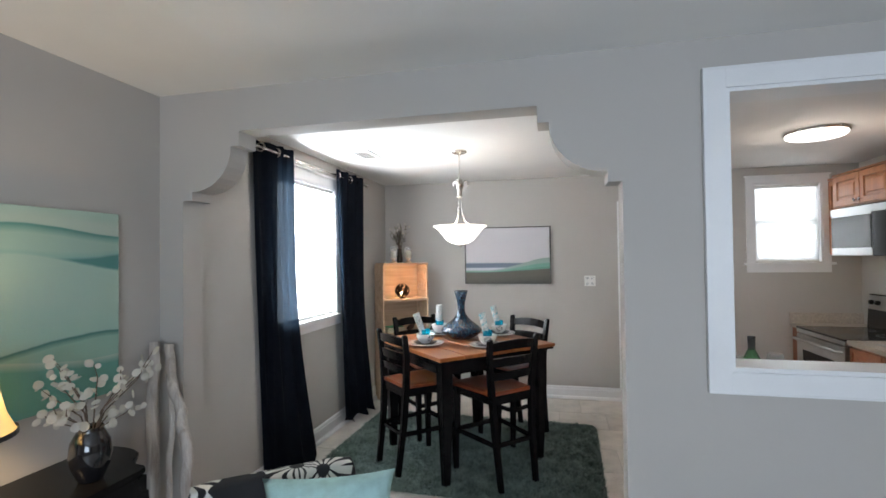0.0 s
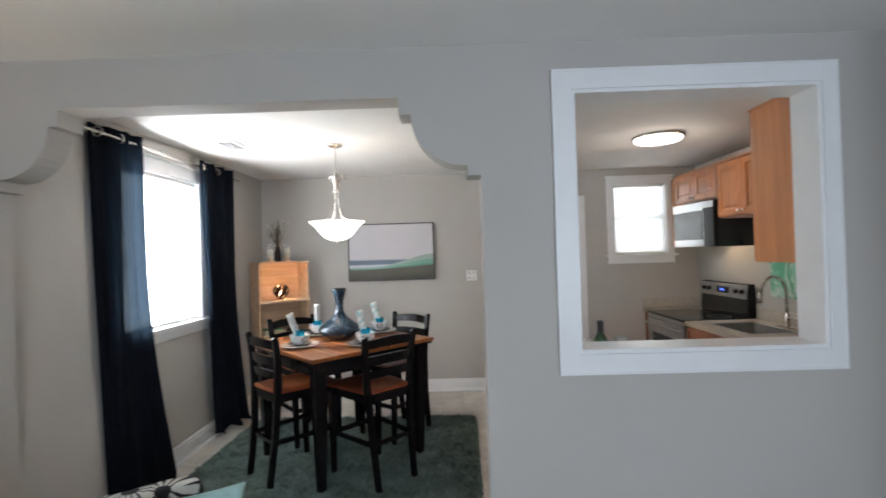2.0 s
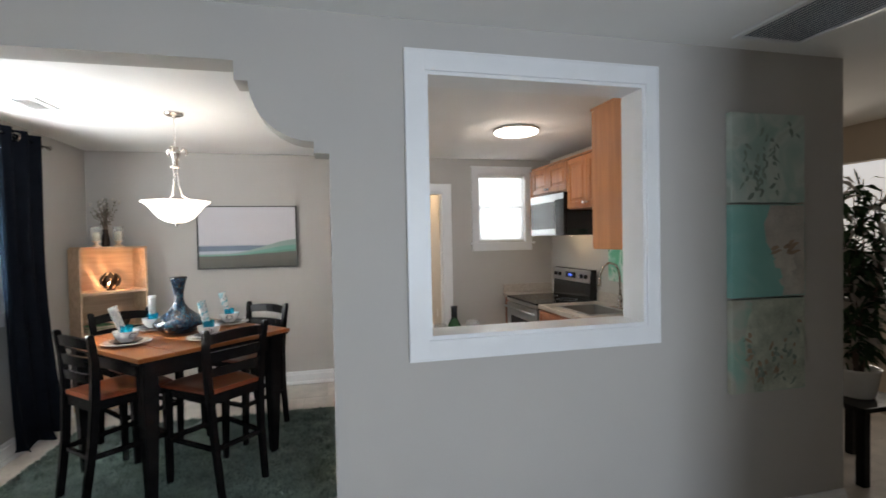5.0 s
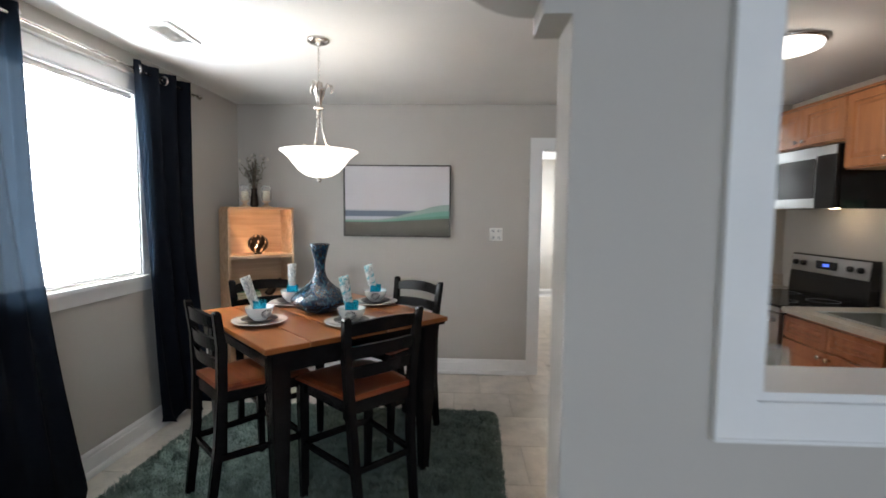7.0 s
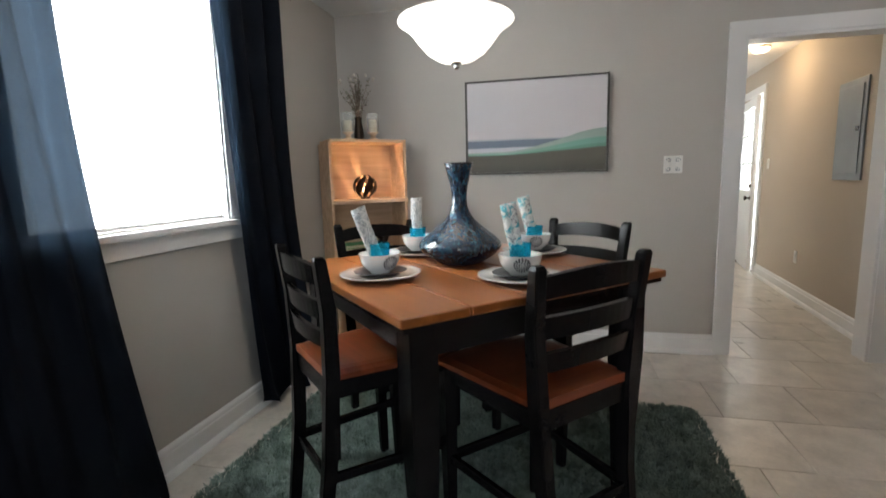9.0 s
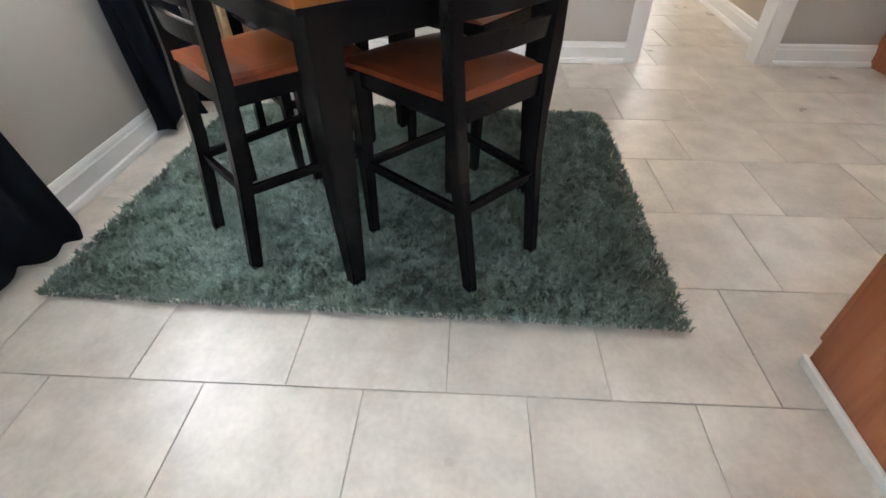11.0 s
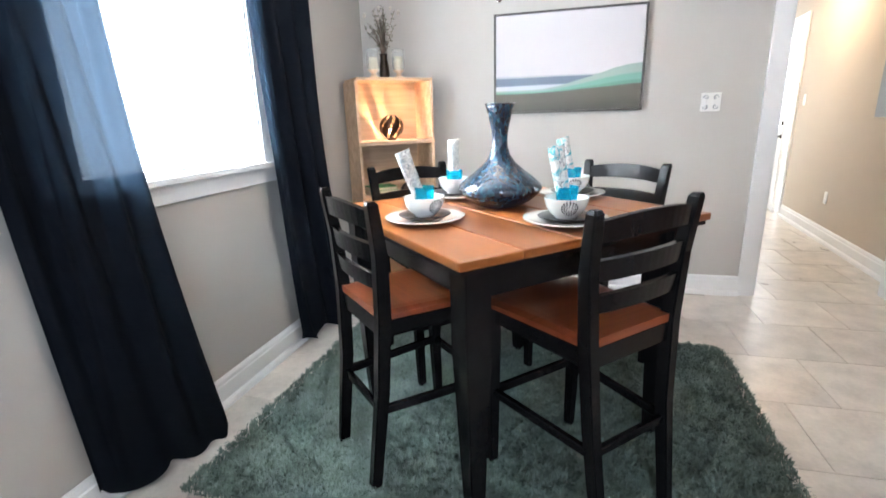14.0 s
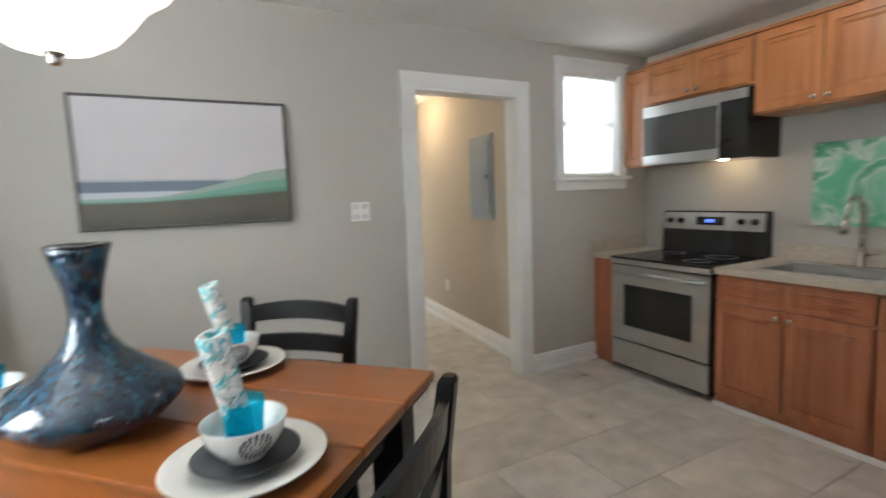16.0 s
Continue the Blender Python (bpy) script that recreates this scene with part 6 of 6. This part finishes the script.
# three canvases on the partition
M_LEAFPAINT = mat("dark_sage_paint", (0.20, 0.25, 0.21), 0.6, vary=0.5, scale=14)
M_COPPERPAINT = mat("copper_brown_paint", (0.31, 0.22, 0.15), 0.6, vary=0.4, scale=14)
M_WASH = mat("pinkish_cream_wash", (0.44, 0.40, 0.35), 0.6, vary=0.25, scale=9)
M_WASHGREEN = mat("sage_cream_wash", (0.40, 0.43, 0.35), 0.6, vary=0.35, scale=11)
M_CREAMPAINT = mat("cream_paint", (0.50, 0.47, 0.41), 0.6, vary=0.2, scale=14)
foam = [(0.0, (0.22, 0.33, 0.29)), (0.40, (0.34, 0.45, 0.40)), (0.52, (0.48, 0.54, 0.48)), (0.62, (0.40, 0.45, 0.39)), (0.75, (0.33, 0.50, 0.43))]
teal = [(0.0, (0.17, 0.42, 0.37)), (0.5, (0.22, 0.47, 0.42)), (0.7, (0.30, 0.52, 0.46)), (0.9, (0.42, 0.50, 0.44))]
hang = [(0.0, (0.22, 0.40, 0.33)), (0.42, (0.30, 0.46, 0.38)), (0.52, (0.45, 0.46, 0.39)), (0.66, (0.38, 0.36, 0.29)), (0.8, (0.26, 0.44, 0.37))]


def dab(bm, x, z, ang, L, w, y):
    """One leaf-shaped stroke of paint, lying on the canvas."""
    d, s = Vector((math.cos(ang), 0, math.sin(ang))), Vector((-math.sin(ang), 0, math.cos(ang)))
    c = Vector((x, y, z))
    bend = s * (0.25 * w)
    bm.faces.new([bm.verts.new(p) for p in (c, c + d * L * 0.3 + s * w, c + d * L * 0.7 + s * w * 0.8 + bend, c + d * L, c + d * L * 0.7 - s * w * 0.6 + bend, c + d * L * 0.3 - s * w * 0.8)])


for z0, z1, ground, kind in ((1.66, 2.10, foam, 0), (1.19, 1.65, teal, 1), (0.715, 1.18, hang, 2)):
    c3 = thing("botanical_canvas", ("square pale green canvas painted with dark leaf sprays", "square teal canvas with a cream and copper bloom", "square green canvas painted with hanging brown leaves")[kind], "picture", pose(2.925, YP, z0), "stacked canvases")
    H = z1 - z0
    part("canvas", box(-0.225, 0.225, -0.035, -0.002, 0, H, 0.003), field_material("botanical_paint", ground, "noise", 0.6, 4, 1.0, detail=4), c3)
    if kind:
        # a broad cream wash over one side of the canvas, with a brushed edge
        wash = bmesh.new()
        x0, rise2 = ((0.03, 0.06), (-0.12, 0.03))[kind - 1]
        left = [wash.verts.new((x0 + rise2 * math.sin(5 * t / 10 + kind) + 0.012 * math.sin(3.1 * t), -0.0353, 0.004 + (H - 0.008) * t / 10)) for t in range(11)]
        rim = [wash.verts.new((0.221, -0.0353, 0.004 + (H - 0.008) * t / 10)) for t in range(11)]
        for k in range(10):
            wash.faces.new((left[k], rim[k], rim[k + 1], left[k + 1]))
        part("cream_wash", wash, M_WASH if kind == 1 else M_WASHGREEN, c3, "brushed cream paint")
    rg = random.Random(40 + kind)
    leaf, brown, cream = bmesh.new(), bmesh.new(), bmesh.new()
    if kind == 1:
        for k in range(16):
            dab(cream, rg.uniform(0.02, 0.12), rg.uniform(0.04, 0.22), rg.uniform(-0.6, 0.9), rg.uniform(0.05, 0.1), rg.uniform(0.02, 0.035), -0.0360 - 0.00004 * k)
        for k in range(9):
            dab(brown, rg.uniform(-0.02, 0.12), 0.22 + rg.uniform(-0.03, 0.04), rg.uniform(0.1, 0.7), rg.uniform(0.05, 0.1), rg.uniform(0.008, 0.016), -0.0370 - 0.00004 * k)
    else:
        for s in range(9):
            x, z = rg.uniform(-0.2, 0.2), rg.uniform(0.12, H - 0.03)
            for k in range(7):
                t = k / 7
                sx, sz = x + 0.05 * math.sin(3 * t + s) + rg.uniform(-0.015, 0.015), z - 0.20 * t
                if sz < 0.05 or abs(sx) > 0.17:
                    continue
                dab(leaf if (kind == 0 or k % 3) else brown, sx, sz, rg.uniform(-2.7, -0.4), rg.uniform(0.025, 0.06), rg.uniform(0.006, 0.014), -0.0360 - 0.00003 * (7 * s + k))
    for nm, b3, mt in (("leaf_spray", leaf, M_LEAFPAINT), ("copper_stroke", brown, M_COPPERPAINT), ("cream_bloom", cream, M_CREAMPAINT)):
        if len(b3.faces):
            tagged(part(nm, b3, mt, c3), kind="stuff")

# potted plant past the end of the partition
ps = thing("plant_stand", "low dark wooden stand under a potted plant", "stand", pose(4.02, 2.52, 0))
part("top", box(-0.22, 0.22, -0.2, 0.2, 0.44, 0.47, 0.006), M_BLACK, ps)
for x in (-0.19, 0.19):
    for y in (-0.17, 0.17):
        part("leg", box(x - 0.025, x + 0.025, y - 0.025, y + 0.025, 0, 0.44, 0.004), M_BLACK, ps)
pp = thing("potted_plant", "tall leafy houseplant with white blossoms in a pale pot", "plant", pose(4.02, 2.52, 0.471))
part("pot", lathe([(0, 0), (0.09, 0.0), (0.095, 0.01), (0.12, 0.16), (0.128, 0.17), (0.125, 0.18), (0.11, 0.175), (0.10, 0.15), (0, 0.15)], 28), M_PLATE, pp, "pale glazed pot", smooth=True)
tr, lv, fl = bmesh.new(), bmesh.new(), bmesh.new()
rg = random.Random(21)
for k in range(15):
    a = rg.uniform(0, 6.28)
    top = Vector((rg.uniform(0.05, 0.22) * math.cos(a), rg.uniform(0.05, 0.22) * math.sin(a), rg.uniform(0.7, 1.4)))
    p0 = Vector((0.03 * math.cos(a), 0.03 * math.sin(a), 0.15))
    pm = p0.lerp(top, 0.5) + Vector((0.03 * math.cos(a + 1), 0.03 * math.sin(a + 1), 0))
    tube([p0, pm, top], [0.008, 0.006, 0.003], 6, tr)
    for q in range(64):
        t = rg.uniform(0.12, 1)
        c = p0.lerp(pm, 2 * t) if t < 0.5 else pm.lerp(top, 2 * t - 1)
        d = Vector((rg.gauss(0, 1), rg.gauss(0, 1), rg.gauss(-0.1, 0.6))).normalized()
        s2 = d.cross(Vector((0, 0, 1))).normalized()
        L, w = rg.uniform(0.08, 0.17), rg.uniform(0.014, 0.028)
        tgt = fl if rg.random() < 0.22 else lv
        v = [tgt.verts.new(c), tgt.verts.new(c + d * L * 0.45 + s2 * w + Vector((0, 0, 0.015))), tgt.verts.new(c + d * L - Vector((0, 0, 0.03))), tgt.verts.new(c + d * L * 0.45 - s2 * w + Vector((0, 0, 0.015)))]
        tgt.faces.new(v)
tagged(part("stem_bunch", tr, M_TWIG, pp, "brown woody stems"), kind="stuff")
tagged(part("leaves", lv, M_LEAF, pp, "dark green pointed leaves"), kind="stuff")
tagged(part("blossoms", fl, M_LEAFW, pp, "pale blossoms"), kind="stuff")


# ---- floor tiles ----
P = 0.435
tb2 = box(-P / 2 + 0.0015, P / 2 - 0.0015, -P / 2 + 0.0015, P / 2 - 0.0015, -0.012, 0.0, 0.0012, 1)
tile_mesh = bpy.data.meshes.new("tile")
tb2.to_mesh(tile_mesh)
tb2.free()
tile_mesh.materials.append(M_TILE)
near, far = [], []
for r in range(-13, 18):
    y = 2.808 + P * (r + 0.5)
    off = 0.100 if r % 2 == 0 else -0.122
    for c in range(-5, 13):
        x = off + P * (c + 0.5)
        inside = (X0 - 0.2 < x < 3.5 and -2.7 < y < YB + 0.1) or (0.9 < x < 2.7 and y < 10.5 and y >= YB) or (3.5 <= x < 5.3 and -2.7 < y < 4.1)
        if not inside:
            continue
        whole = XL - 0.12 < x - P / 2 and y - P / 2 > -2.7 and (y < YB or 0.97 < x - P / 2)
        (near if (whole and 1.4 < y < YB + 3.2 and x < 3.0) else far).append((x, y))
rg = random.Random(2)
for x, y in near[:290]:
    t = new("tile", tile_mesh)
    t.parent = floor
    t.matrix_basis = pose(x, y, rg.uniform(-0.0006, 0.0004), rg.uniform(-0.05, 0.05), rg.uniform(-0.05, 0.05), rg.choice((0, 90, 180, 270)))
bm = bmesh.new()
for x, y in far + near[290:]:
    # cut off under the outer walls
    x0, x1 = max(x - P / 2 + 0.0015, XL - 0.12 if y < YB else 0.97), min(x + P / 2 - 0.0015, 5.25)
    y0, y1 = max(y - P / 2 + 0.0015, -2.7), min(y + P / 2 - 0.0015, 10.35)
    if x1 - x0 > 0.01 and y1 - y0 > 0.01:
        box(x0, x1, y0, y1, -0.012, 0.0, bm=bm)
tagged(part("far_tiles", bm, M_TILE, floor, "beige stone-look floor tiles"), kind="stuff")
